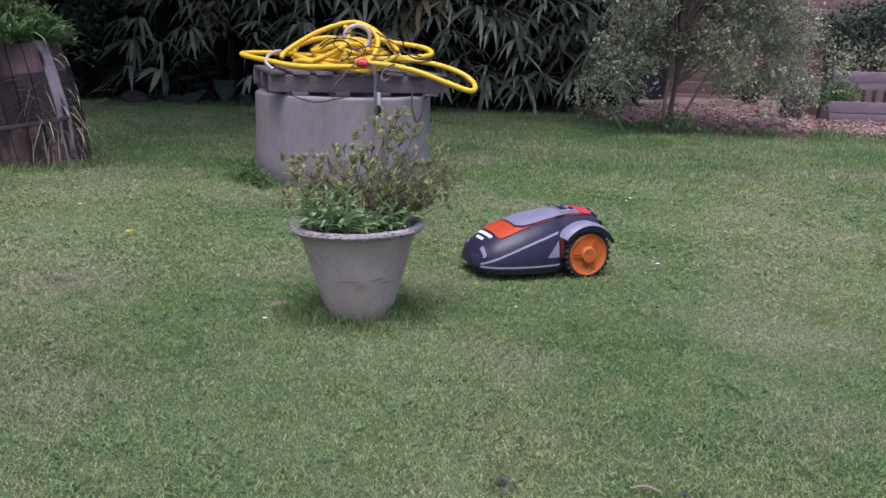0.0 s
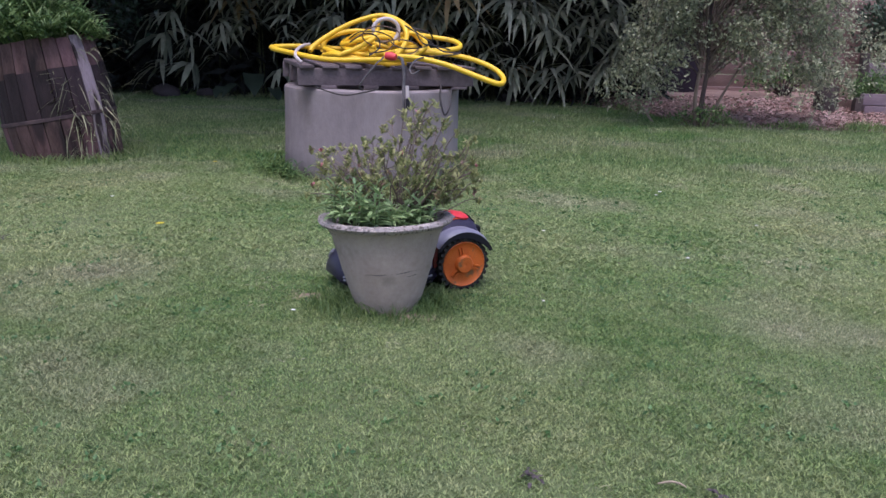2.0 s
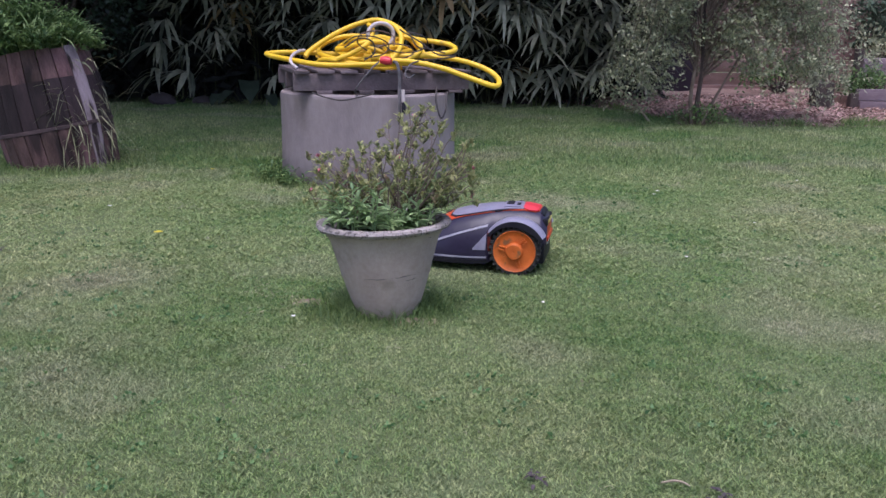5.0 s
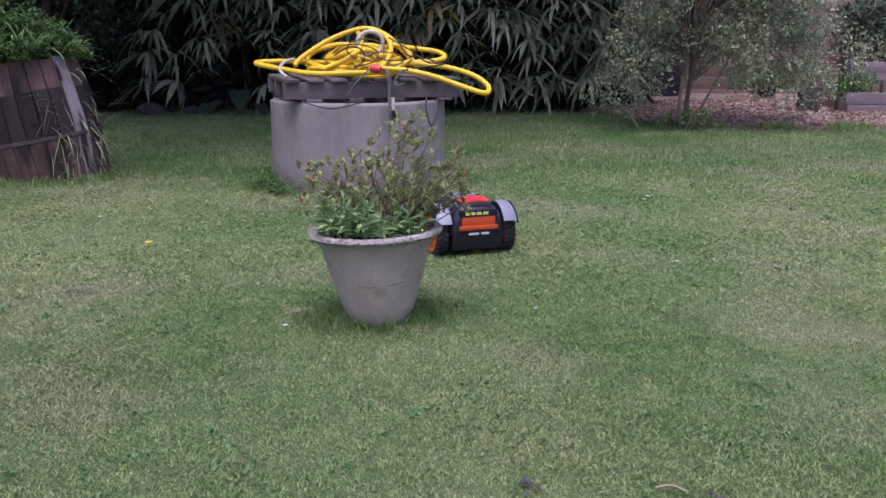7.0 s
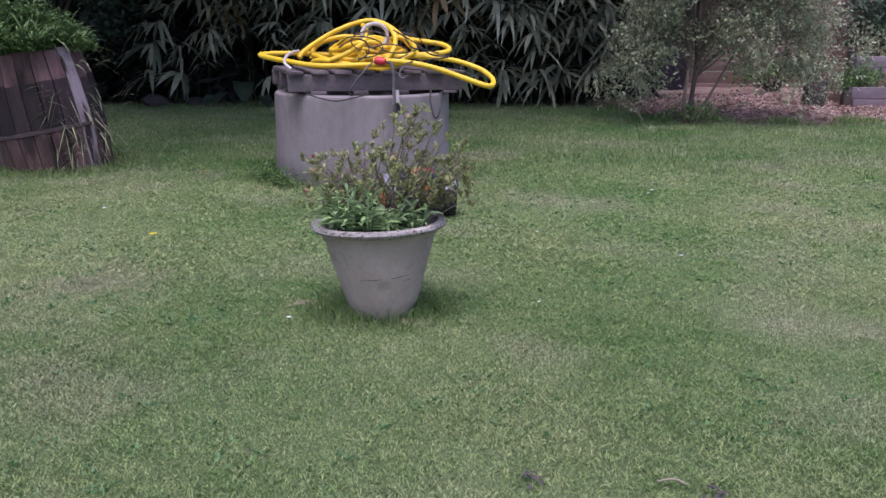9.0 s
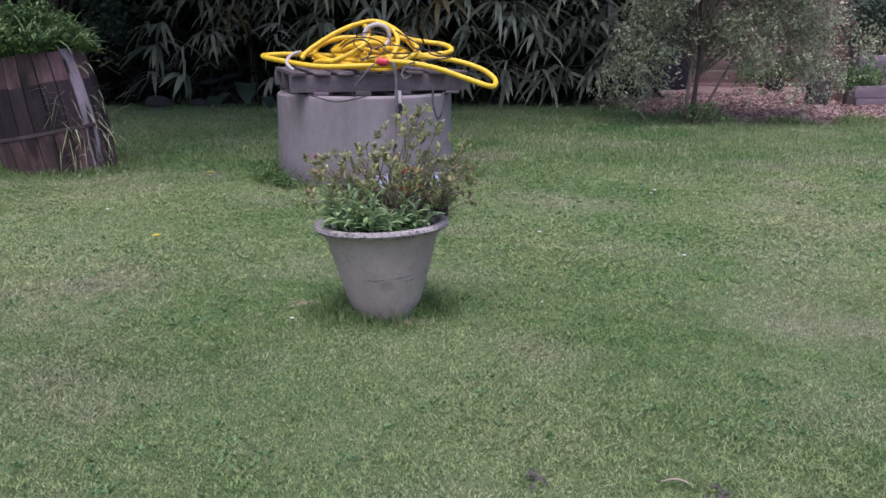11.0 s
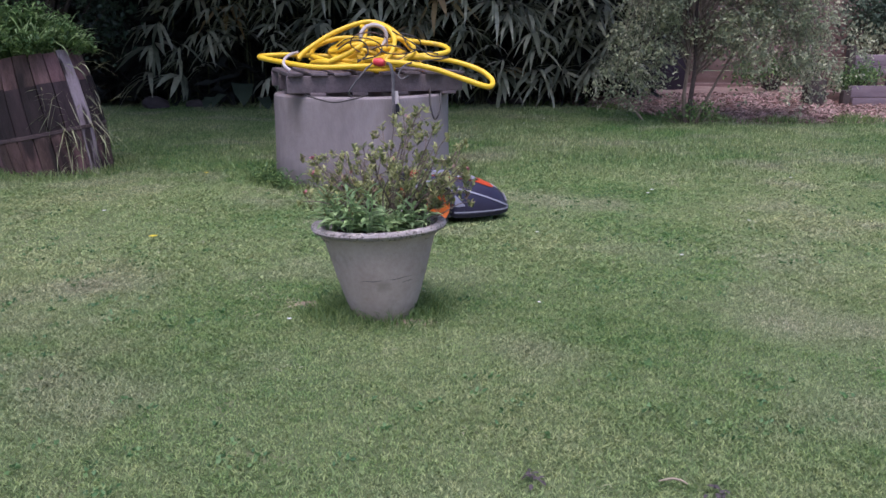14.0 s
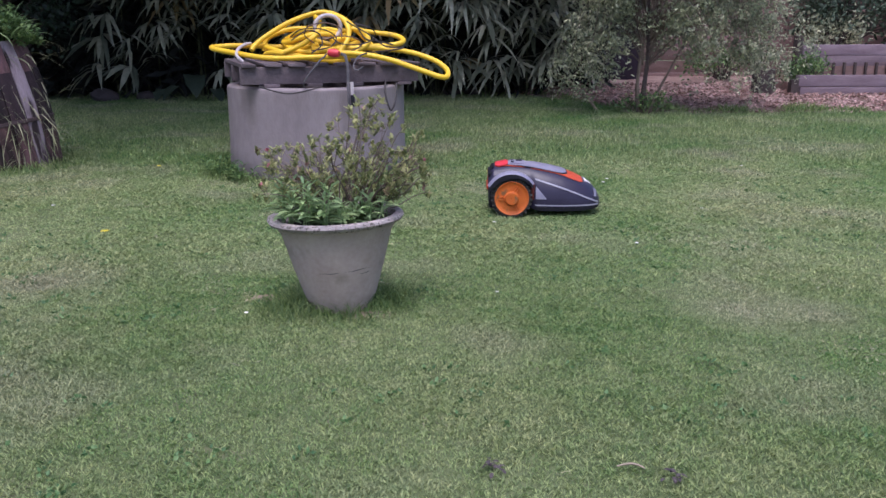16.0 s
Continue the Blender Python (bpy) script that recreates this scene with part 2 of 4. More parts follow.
def tube(bm, points, radii, n=8, smooth_steps=0):
    """A round tube along points; radii one number or one a point."""
    pts = [Vector(p) for p in points]
    if smooth_steps:
        out = []
        for i in range(len(pts) - 1):
            p0, p1, p2, p3 = pts[max(i - 1, 0)], pts[i], pts[i + 1], pts[min(i + 2, len(pts) - 1)]
            for k in range(smooth_steps):
                u = k / smooth_steps
                out.append(0.5 * ((2 * p1) + (p2 - p0) * u + (2 * p0 - 5 * p1 + 4 * p2 - p3) * u * u + (3 * p1 - p0 - 3 * p2 + p3) * u ** 3))
        pts = out + [pts[-1]]
    if not isinstance(radii, (list, tuple)):
        radii = [radii] * len(pts)
    elif len(radii) != len(pts):
        radii = [float(q) for q in np.interp(np.linspace(0, 1, len(pts)), np.linspace(0, 1, len(radii)), radii)]
    rings, side = [], None
    for i, p in enumerate(pts):
        d = (pts[min(i + 1, len(pts) - 1)] - pts[max(i - 1, 0)]).normalized()
        if side is None:
            side = d.orthogonal().normalized()
        side = (side - d * side.dot(d)).normalized()
        up = d.cross(side)
        rings.append([bm.verts.new(p + radii[i] * (math.cos(2 * math.pi * k / n) * side + math.sin(2 * math.pi * k / n) * up)) for k in range(n)])
    for a, b in zip(rings, rings[1:]):
        for k in range(n):
            bm.faces.new((a[k], a[(k + 1) % n], b[(k + 1) % n], b[k]))
    bm.faces.new(rings[0])
    bm.faces.new(rings[-1])
    return bm


def unit(v):
    return v / np.maximum(np.linalg.norm(v, axis=-1, keepdims=True), 1e-9)


def leaves(name, P, D, L, W, droop, material, fold=0.25, shape=(0.3, 0.7), widths=(1.0, 0.75), up=None):
    """Many leaves in one mesh: base points, directions, lengths, widths and droop."""
    P, D = np.asarray(P, float).reshape(-1, 3), unit(np.asarray(D, float).reshape(-1, 3))
    n = len(P)
    L, W, droop = (np.broadcast_to(np.asarray(v, float), (n,))[:, None] for v in (L, W, droop))
    U = np.tile((0.0, 0.0, 1.0), (n, 1)) if up is None else np.asarray(up, float)
    U = U + 0.05 * rng.normal(size=(n, 3))
    S = unit(np.cross(D, U))
    N = unit(np.cross(S, D))
    down = np.array((0, 0, -1.0))

    def at(u):
        return P + D * L * u + down * droop * L * u * u
    cols = [at(0)]
    for u, w in zip(shape, widths):
        mid = at(u)
        cols += [mid - S * W * 0.5 * w + N * W * fold * w, mid, mid + S * W * 0.5 * w + N * W * fold * w]
    cols.append(at(1))
    verts = np.stack(cols, 1).reshape(-1, 3)
    f = np.array([(0, 2, 1), (0, 3, 2), (1, 2, 5), (1, 5, 4), (2, 3, 6), (2, 6, 5), (4, 5, 7), (5, 6, 7)])
    tris = (f[None] + 8 * np.arange(n)[:, None, None]).reshape(-1, 3)
    return mesh_from(name, verts, tris, material)


def small_leaves(name, P, D, L, W, material, up=None):
    """Many small leaves of two triangles, folded along the middle."""
    P, D = np.asarray(P, float), unit(np.asarray(D, float))
    n = len(P)
    L, W = (np.broadcast_to(np.asarray(v, float), (n,))[:, None] for v in (L, W))
    U = unit(rng.normal(size=(n, 3)) + (0, 0, 0.8)) if up is None else up
    S = unit(np.cross(D, U))
    N = np.cross(S, D)
    verts = np.stack([P, P + D * L * 0.45 - S * W * 0.5 + N * W * 0.2, P + D * L * 0.45 + S * W * 0.5 + N * W * 0.2, P + D * L], 1).reshape(-1, 3)
    f = np.array([(0, 2, 3), (0, 3, 1)])
    return mesh_from(name, verts, (f[None] + 4 * np.arange(n)[:, None, None]).reshape(-1, 3), material)


def blades(name, P, H, W, lean, material):
    """Grass blades: a bent strip of three triangles each."""
    n = len(P)
    a = rng.uniform(0, 2 * math.pi, n)
    S = np.stack([np.cos(a), np.sin(a), np.zeros(n)], 1)
    b = rng.uniform(0, 2 * math.pi, n)
    B = np.stack([np.cos(b), np.sin(b), np.zeros(n)], 1) * (lean * rng.uniform(0.2, 1, n))[:, None]
    H, W = H[:, None], W[:, None]
    Z = np.array((0, 0, 1.0))
    v = np.stack([P - S * W / 2, P + S * W / 2, P - S * W * 0.4 + Z * H * 0.55 + B * H * 0.35, P + S * W * 0.4 + Z * H * 0.55 + B * H * 0.35,
                  P + Z * H * 0.95 + B * H], 1).reshape(-1, 3)
    f = np.array([(0, 1, 3), (0, 3, 2), (2, 3, 4)])
    return mesh_from(name, v, (f[None] + 5 * np.arange(n)[:, None, None]).reshape(-1, 3), material)


def flat_blades(name, P, H, W, lean, material):
    """Short lying blades: a kite of two triangles each."""
    n = len(P)
    b = rng.uniform(0, 2 * math.pi, n)
    B = np.stack([np.cos(b), np.sin(b), np.zeros(n)], 1)
    S = np.stack([-np.sin(b), np.cos(b), rng.uniform(-0.5, 0.5, n)], 1)
    reach = (lean * rng.uniform(0.3, 1, n))[:, None] * H[:, None]
    H, W = H[:, None], W[:, None]
    Z = np.array((0, 0, 1.0))
    v = np.stack([P, P - S * W / 2 + Z * H * 0.6 + B * reach * 0.4, P + S * W / 2 + Z * H * 0.6 + B * reach * 0.4, P + Z * H * 0.9 + B * reach], 1).reshape(-1, 3)
    f = np.array([(0, 2, 3), (0, 3, 1)])
    return mesh_from(name, v, (f[None] + 4 * np.arange(n)[:, None, None]).reshape(-1, 3), material)


# ---- ground, lawn, mulch bed ----
POT = Vector((-0.235, 2.988, 0))
WELL = Vector((-0.608, 6.156, 0))
BARREL = Vector((-2.967, 6.450, 0))
TREE = Vector((2.774, 9.749, 0))


def lawn_edge(x):
    """How far the lawn reaches, before mulch and hedge."""
    return np.interp(x, (-9.11, -4.35, -1.22, 1.72, 2.33, 2.78, 3.44, 5.06, 12.15), (11.64, 12.18, 12.96, 12.72, 11.41, 10.17, 9.79, 9.75, 9.87))


bm = bmesh.new()
for i in range(41):
    for j in range(41):
        u, v = (i / 20 - 1), (j / 20 - 1)
        bm.verts.new((400 * u * abs(u) ** 2, 10 + 400 * v * abs(v) ** 2, -0.004))
bm.verts.ensure_lookup_table()
for i in range(40):
    for j in range(40):
        bm.faces.new([bm.verts[k] for k in (i * 41 + j, (i + 1) * 41 + j, (i + 1) * 41 + j + 1, i * 41 + j + 1)])
tagged(part("ground", bm, SOIL), "mossy lawn soil under short grass", "ground", kind="structure")


def scatter(n, y0, y1, margin=0.5):
    y = np.sqrt(rng.uniform(y0 * y0, y1 * y1, n))
    x = rng.uniform(-1, 1, n) * (0.62 * y + margin)
    keep = y < lawn_edge(x) + rng.normal(0, 0.06, n)
    for c, r in ((POT, 0.12), (WELL, 0.60), (BARREL, 0.37)):
        keep &= (x - c.x) ** 2 + (y - c.y) ** 2 > r * r
    return np.stack([x, y, np.full(n, -0.004)], 1)[keep]


def lawn():
    layers = ((400000, 1.45, 3.95, 0.0110, 0.0034, 1.3, flat_blades), (400000, 3.0, 7.25, 0.0135, 0.0058, 2.0, flat_blades), (280000, 5.7, 12.95, 0.030, 0.0095, 0.8, blades))
    for n, y0, y1, h, w, lean, make in layers:
        p = scatter(n, y0, y1)
        rise = np.clip((p[:, 1] - y0) / 1.0, 0, 1) if y0 > 2 else 1.0
        fall = np.clip((y1 - p[:, 1]) / 1.0, 0, 1) if y1 < 12 else 1.0
        p = p[rng.uniform(0, 1, len(p)) < rise * fall]
        k = np.array([noise.noise((a * 1.3, b * 1.3, 0)) + 0.6 * noise.noise((a * 5, b * 5, 3)) for a, b in p[:, :2]])
        hh, ww = h * (1 + 0.6 * k) * rng.uniform(0.5, 1.35, len(p)), w * rng.uniform(0.7, 1.3, len(p))
        tagged(new("lawn_grass", make("lawn_grass", p, hh, ww, lean, GRASS)), "short mown green lawn with paler worn patches", "grass", kind="stuff")
    # the lawn beyond the way the camera looks, in coarser blades
    n = 60000
    p = np.stack([rng.uniform(-10, 10, n), rng.uniform(-5, 12, n), np.full(n, -0.004)], 1)
    p = p[(np.abs(p[:, 0]) > 0.62 * np.maximum(p[:, 1], 0) + 0.35) | (p[:, 1] < 1.45)]
    p = p[p[:, 1] < lawn_edge(p[:, 0])]
    tagged(new("lawn_grass", flat_blades("lawn_grass", p, rng.uniform(0.01, 0.02, len(p)), np.full(len(p), 0.03), 4.0, GRASS)), "short mown green lawn with paler worn patches", "grass", kind="stuff")
    # straw-coloured dead blades in worn patches
    p = scatter(240000, 1.45, 6.2)
    k = np.array([noise.noise((a * 1.7 + 5, b * 2.1, 8)) + 0.5 * noise.noise((a * 7, b * 9, 2)) for a, b in p[:, :2]])
    p = p[(k > 0.36) & (rng.uniform(0, 1, len(p)) < 0.3)]
    tagged(new("dry_grass", flat_blades("dry_grass", p + (0, 0, 0.004), rng.uniform(0.004, 0.011, len(p)), 0.0016 + 0.0007 * p[:, 1], 3.0, DRY_GRASS)),
           "pale dead grass blades in worn lawn patches", "grass", kind="stuff")
    # clover and plantain rosettes that stand a little above the mown grass
    p = scatter(2600, 1.5, 8.5)
    k = np.array([noise.noise((a * 0.9 + 2, b * 1.3, 4)) for a, b in p[:, :2]])
    p = p[k > -0.05]
    P = np.repeat(p, 7, 0) + rng.normal(0, 0.012, (len(p) * 7, 3)) * (1, 1, 0) + (0, 0, 0.006)
    a = rng.uniform(0, 6.283, len(P))
    D = np.stack([np.cos(a), np.sin(a), rng.uniform(0.1, 0.9, len(P))], 1)
    tagged(new("clover_patches", small_leaves("clover_patches", P, D, rng.uniform(0.012, 0.024, len(P)), rng.uniform(0.008, 0.014, len(P)), CLOVER)),
           "dark green clover rosettes scattered through the lawn", "clover", kind="stuff")
    # bare trodden earth beside the planter
    for dx, dy, rx, ry in ((0.10, -0.11, 0.10, 0.05), (-0.30, 0.10, 0.09, 0.05)):
        bm = bmesh.new()
        c = bm.verts.new((0, 0, 0.009))
        ring = []
        for k in range(28):
            q = 2 * math.pi * k / 28
            w = 1 + 0.35 * noise.noise((2 * math.cos(q), 2 * math.sin(q), dx * 9))
            ring.append(bm.verts.new((rx * w * math.cos(q), ry * w * math.sin(q), -0.003)))
        for k in range(28):
            bm.faces.new((c, ring[k], ring[(k + 1) % 28]))
        tagged(part("bare_earth", bm, BARE_EARTH, at=pose(POT.x + dx, POT.y + dy, 0)), "small patch of bare brown earth in the lawn", "earth", "bare patches", kind="stuff")
    # longer tufts where the mower cannot reach
    P = []
    for c, r0, r1, n in ((POT, 0.10, 0.24, 1000), (POT - Vector((0.16, 0.02, 0)), 0.02, 0.16, 1300), (POT + Vector((0.16, 0.05, 0)), 0.02, 0.12, 500), (WELL, 0.61, 0.85, 2200), (BARREL, 0.38, 0.62, 2000)):
        a = rng.uniform(0, 2 * math.pi, n)
        r = r0 + (r1 - r0) * rng.uniform(0, 1, n) ** 1.8
        P.append(np.stack([c.x + r * np.cos(a), c.y + r * np.sin(a), np.full(n, -0.003)], 1))
    P = np.concatenate(P)
    h = rng.uniform(0.015, 0.075, len(P))
    tagged(new("tall_grass", blades("tall_grass", P, h, np.where(P[:, 1] < 4.5, 0.0035, 0.007), 1.3, TALL_GRASS)),
           "longer uncut grass round planter, well and barrel", "grass", kind="stuff")


def mulch_bed():
    nx, ny = 70, 40
    V = []
    for i in range(nx):
        x = 1.6 + 9 * i / (nx - 1)
        e = float(lawn_edge(x))
        for j in range(ny):
            v = j / (ny - 1)
            y = e + v * (15.2 - e)
            z = -0.01 + 0.05 * min(1, v * 6) + 0.16 * v + 0.02 * noise.noise((x * 3, y * 3, 0))
            V.append((x, y, z))
    F = []
    for i in range(nx - 1):
        for j in range(ny - 1):
            a = i * ny + j
            F += [(a, a + ny, a + ny + 1), (a, a + ny + 1, a + 1)]
    tagged(new("mulch_bed", mesh_from("mulch_bed", V, F, MULCH)), "reddish bark mulch bed beside the lawn", "mulch", kind="structure")
    n = 16000
    x = rng.uniform(1.7, 7.0, n)
    e = lawn_edge(x)
    v = rng.uniform(0, 1, n) ** 1.6
    y = e - 0.1 + v * (12.9 - e)
    z = 0.0 + 0.05 * np.minimum(1, (y - e) / (15.2 - e) * 6) + 0.16 * (y - e) / (15.2 - e)
    a = rng.uniform(0, 6.28, n)
    D = np.stack([np.cos(a), np.sin(a), rng.uniform(-0.1, 0.5, n)], 1)
    tagged(new("bark_chips", small_leaves("bark_chips", np.stack([x, y, np.maximum(z, 0)], 1), D, rng.uniform(0.025, 0.08, n), rng.uniform(0.012, 0.03, n), MULCH_CHIP)),
           "scattered reddish bark chips on the bed", "bark chips", kind="stuff")


def bed_fringe():
    """Uncut grass where the lawn meets the mulch and the hedge."""
    n = 5200
    x = np.where(rng.uniform(0, 1, n) < 0.7, rng.uniform(2.2, 6.6, n), rng.uniform(-4.6, 2.3, n))
    k = np.array([noise.noise((a * 2.2, 0.3, 6)) for a in x])
    keep = k + rng.uniform(-0.35, 0.35, n) > -0.05
    x, k = x[keep], k[keep]
    y = lawn_edge(x) + rng.normal(0, 0.10, len(x)) + 0.12 * k
    P = np.stack([x, y, np.full(len(x), -0.003)], 1)
    tagged(new("tall_grass", blades("tall_grass", P, rng.uniform(0.02, 0.10, len(P)) * (1 + k), np.full(len(P), 0.010), 0.9, TALL_GRASS)),
           "ragged uncut grass along the edge of the bed", "grass", kind="stuff")


lawn()
mulch_bed()
bed_fringe()


# ---- concrete well ring ----
def well_ring():
    t = thing("well_ring", pose(*WELL), "weathered grey concrete well ring standing on the lawn", "well")
    bm = lathe(bmesh.new(), [(0.615, -0.03), (0.628, 0.0), (0.622, 0.2), (0.618, 0.40), (0.618, 0.566), (0.535, 0.566), (0.535, -0.03)], 96, 0.006, close=False)
    part("ring", bm, CONCRETE, t)
    lip = [(0.536, 0.566), (0.618, 0.566), (0.618, 0.572), (0.616, 0.590), (0.604, 0.602), (0.55, 0.602), (0.536, 0.594), (0.536, 0.566)]
    part("top_lip", lathe(bmesh.new(), lip, 96, 0.006, close=False), CONCRETE, t, "chipped upper lip")
    return t


def pallet():
    turn = pose(WELL.x, WELL.y + 0.08, 0.604, 0, 0, 17)
    t = thing("wooden_pallet", turn, "weathered grey-brown wooden pallet lying on the well", "pallet")
    for y in (-0.47, 0.0, 0.47):
        part("stringer", box(bmesh.new(), 0, y, 0.075, 1.2, 0.045, 0.11, 0.004, jitter=0.002), PALLET_WOOD, t)
    for x in (-0.40, -0.12, 0.16, 0.50):
        part("bottom_board", box(bmesh.new(), x, 0, 0.010, 0.10, 1.02, 0.02, 0.003, jitter=0.003), PALLET_WOOD, t)
    for k in range(8):
        x = -0.545 + k * 0.156
        part("deck_board", box(bmesh.new(), x, random.uniform(-0.015, 0.01), 0.141, random.uniform(0.095, 0.125), 1.04, 0.020, 0.004, jitter=0.004), PALLET_WOOD, t)


def hose():
    """Yellow hose in loops; places are metres from the pallet's middle, x to the side, y ahead, z up."""
    r = 0.0175
    t = thing("yellow_hose", pose(WELL.x, WELL.y - 0.05, 0.77), "thick yellow garden hose coiled in loose loops on the pallet", "hose")
    def run(pts, name="coil", mt=HOSE, rad=r, n=10):
        return part(name, tube(bmesh.new(), pts, rad, n, 8), mt, t)
    # long flat loop that pokes out over one side
    run([(0.30, -0.30, 0.03), (0.05, -0.42, 0.025), (-0.25, -0.42, 0.02), (-0.50, -0.30, 0.05), (-0.66, -0.18, 0.075), (-0.655, -0.10, 0.085), (-0.50, -0.04, 0.09), (-0.25, 0.02, 0.08), (-0.02, 0.0, 0.06)])
    # tall standing arch
    run([(-0.42, -0.10, 0.06), (-0.37, -0.05, 0.12), (-0.20, 0.02, 0.23), (-0.02, 0.05, 0.30), (0.10, 0.05, 0.31), (0.22, 0.02, 0.26), (0.34, -0.02, 0.15), (0.42, -0.05, 0.06), (0.40, -0.2, 0.02)])
    run([(-0.36, 0.08, 0.05), (-0.33, 0.10, 0.14), (-0.16, 0.12, 0.20), (0.02, 0.12, 0.19), (0.16, 0.10, 0.14), (0.24, 0.02, 0.05)])
    # loop hanging over the other side
    run([(0.12, -0.36, 0.05), (0.32, -0.40, 0.045), (0.52, -0.44, 0.01), (0.72, -0.48, -0.055), (0.86, -0.50, -0.10), (0.905, -0.46, -0.095), (0.90, -0.40, -0.055), (0.82, -0.33, 0.0), (0.66, -0.26, 0.05), (0.45, -0.20, 0.075), (0.25, -0.2, 0.075), (0.05, -0.28, 0.06)])
    # upper side loop
    run([(0.28, 0.05, 0.19), (0.42, 0.08, 0.175), (0.56, 0.05, 0.155), (0.62, -0.02, 0.125), (0.58, -0.08, 0.10), (0.42, -0.12, 0.085), (0.2, -0.16, 0.07), (0.0, -0.22, 0.075)])
    # middle coils
    for k in range(6):
        a0, rx, ry = k * 1.7, 0.30 - 0.022 * k, 0.25 - 0.012 * k
        cx, cy = random.uniform(-0.08, 0.06), random.uniform(-0.06, 0.06)
        pts = []
        for i in range(13):
            a = a0 + i / 12 * 5.9
            pts.append((cx + rx * math.cos(a), cy + ry * math.sin(a), 0.018 + 0.030 * k + 0.03 * math.sin(a * 2 + k)))
        run(pts)
    run([(-0.18, -0.30, 0.05), (-0.08, -0.28, 0.09), (0.03, -0.20, 0.16), (0.05, -0.12, 0.25), (0.02, -0.05, 0.28)])
    run([(0.19, -0.28, 0.05), (0.24, -0.22, 0.12), (0.25, -0.14, 0.20), (0.20, -0.08, 0.27), (0.10, -0.04, 0.30)])
    run([(0.30, -0.25, 0.05), (0.38, -0.20, 0.11), (0.36, -0.12, 0.17), (0.28, -0.08, 0.20), (0.14, -0.1, 0.17)])
    # white tape round the bundles
    run([(-0.42, -0.41, -0.005), (-0.47, -0.37, 0.035), (-0.475, -0.27, 0.075), (-0.45, -0.16, 0.10), (-0.43, -0.06, 0.105)], "tape", WHITE_TAPE, 0.011)
    ring = [(0.11 + 0.085 * math.cos(i / 12 * 6.283), -0.14 + 0.03 * math.cos(i / 12 * 6.283), 0.215 + 0.075 * math.sin(i / 12 * 6.283)) for i in range(13)]
    run(ring, "hose_end", WHITE_TAPE, 0.014)
    part("connector", tube(bmesh.new(), [(0.13, -0.40, 0.055), (0.17, -0.41, 0.05), (0.20, -0.42, 0.045)], [0.022, 0.03, 0.02], 12), RED_PLASTIC, t, "red hose connector")
    # thin dark cables tangled over it
    c = thing("tangled_cables", pose(WELL.x, WELL.y - 0.05, 0.77), "thin black and grey cables tangled over the hose", "cable")
    def wire(pts, mt=CABLE, rad=0.005):
        part("cable", tube(bmesh.new(), pts, rad, 6, 8), mt, c)
    wire([(-0.12, -0.30, 0.13), (-0.02, -0.28, 0.19), (0.06, -0.26, 0.17), (0.08, -0.3, 0.10), (0.02, -0.38, 0.05)])
    wire([(0.24, -0.2, 0.25), (0.38, -0.2, 0.17), (0.50, -0.28, 0.09), (0.62, -0.35, 0.08), (0.48, -0.40, 0.06), (0.36, -0.36, 0.05)])
    wire([(0.30, -0.15, 0.24), (0.36, -0.2, 0.14), (0.46, -0.25, 0.12), (0.55, -0.3, 0.10)])
    wire([(0.05, -0.42, -0.20), (-0.02, -0.58, -0.14), (0.08, -0.56, 0.0), (0.11, -0.50, 0.03), (0.12, -0.44, 0.045)], GREY_CABLE, 0.006)
    wire([(0.22, -0.44, 0.045), (0.25, -0.55, 0.03), (0.265, -0.585, -0.05), (0.265, -0.61, -0.14), (0.27, -0.66, -0.22), (0.27, -0.67, -0.34)], GREY_CABLE, 0.011)
    wire([(0.38, -0.42, 0.05), (0.33, -0.53, 0.03), (0.30, -0.57, -0.02), (0.32, -0.6, -0.05), (0.36, -0.56, -0.03)], GREY_CABLE, 0.005)
    wire([(0.50, -0.46, -0.12), (0.50, -0.60, -0.2), (0.53, -0.62, -0.30), (0.56, -0.61, -0.25), (0.57, -0.52, -0.14)], CABLE, 0.006)
    wire([(-0.30, -0.60, -0.15), (-0.12, -0.66, -0.19), (0.02, -0.64, -0.17), (0.10, -0.6, -0.15)], CABLE, 0.005)
    rr = random.Random(17)
    for k in range(4):
        a0, cx, cz = rr.uniform(0, 6.283), rr.uniform(-0.1, 0.38), rr.uniform(0.10, 0.17)
        wx, wz = rr.uniform(0.12, 0.22), rr.uniform(0.03, 0.08)
        wire([(cx + wx * math.cos(a0 + 0.9 * i), -0.30 + 0.06 * math.sin(a0 + 1.7 * i), cz + wz * math.sin(a0 + 0.9 * i)) for i in range(6)], BROWN_CABLE if k % 2 else CABLE, 0.0045)
    part("plug", tube(bmesh.new(), [(0.29, -0.665, -0.12), (0.295, -0.675, -0.20)], 0.011, 8), WHITE_TAPE, c, "white plug end")
    part("plug", tube(bmesh.new(), [(0.295, -0.675, -0.20), (0.297, -0.685, -0.27)], 0.013, 8), SHELL_DARK, c, "black plug")


well_ring()
pallet()
hose()


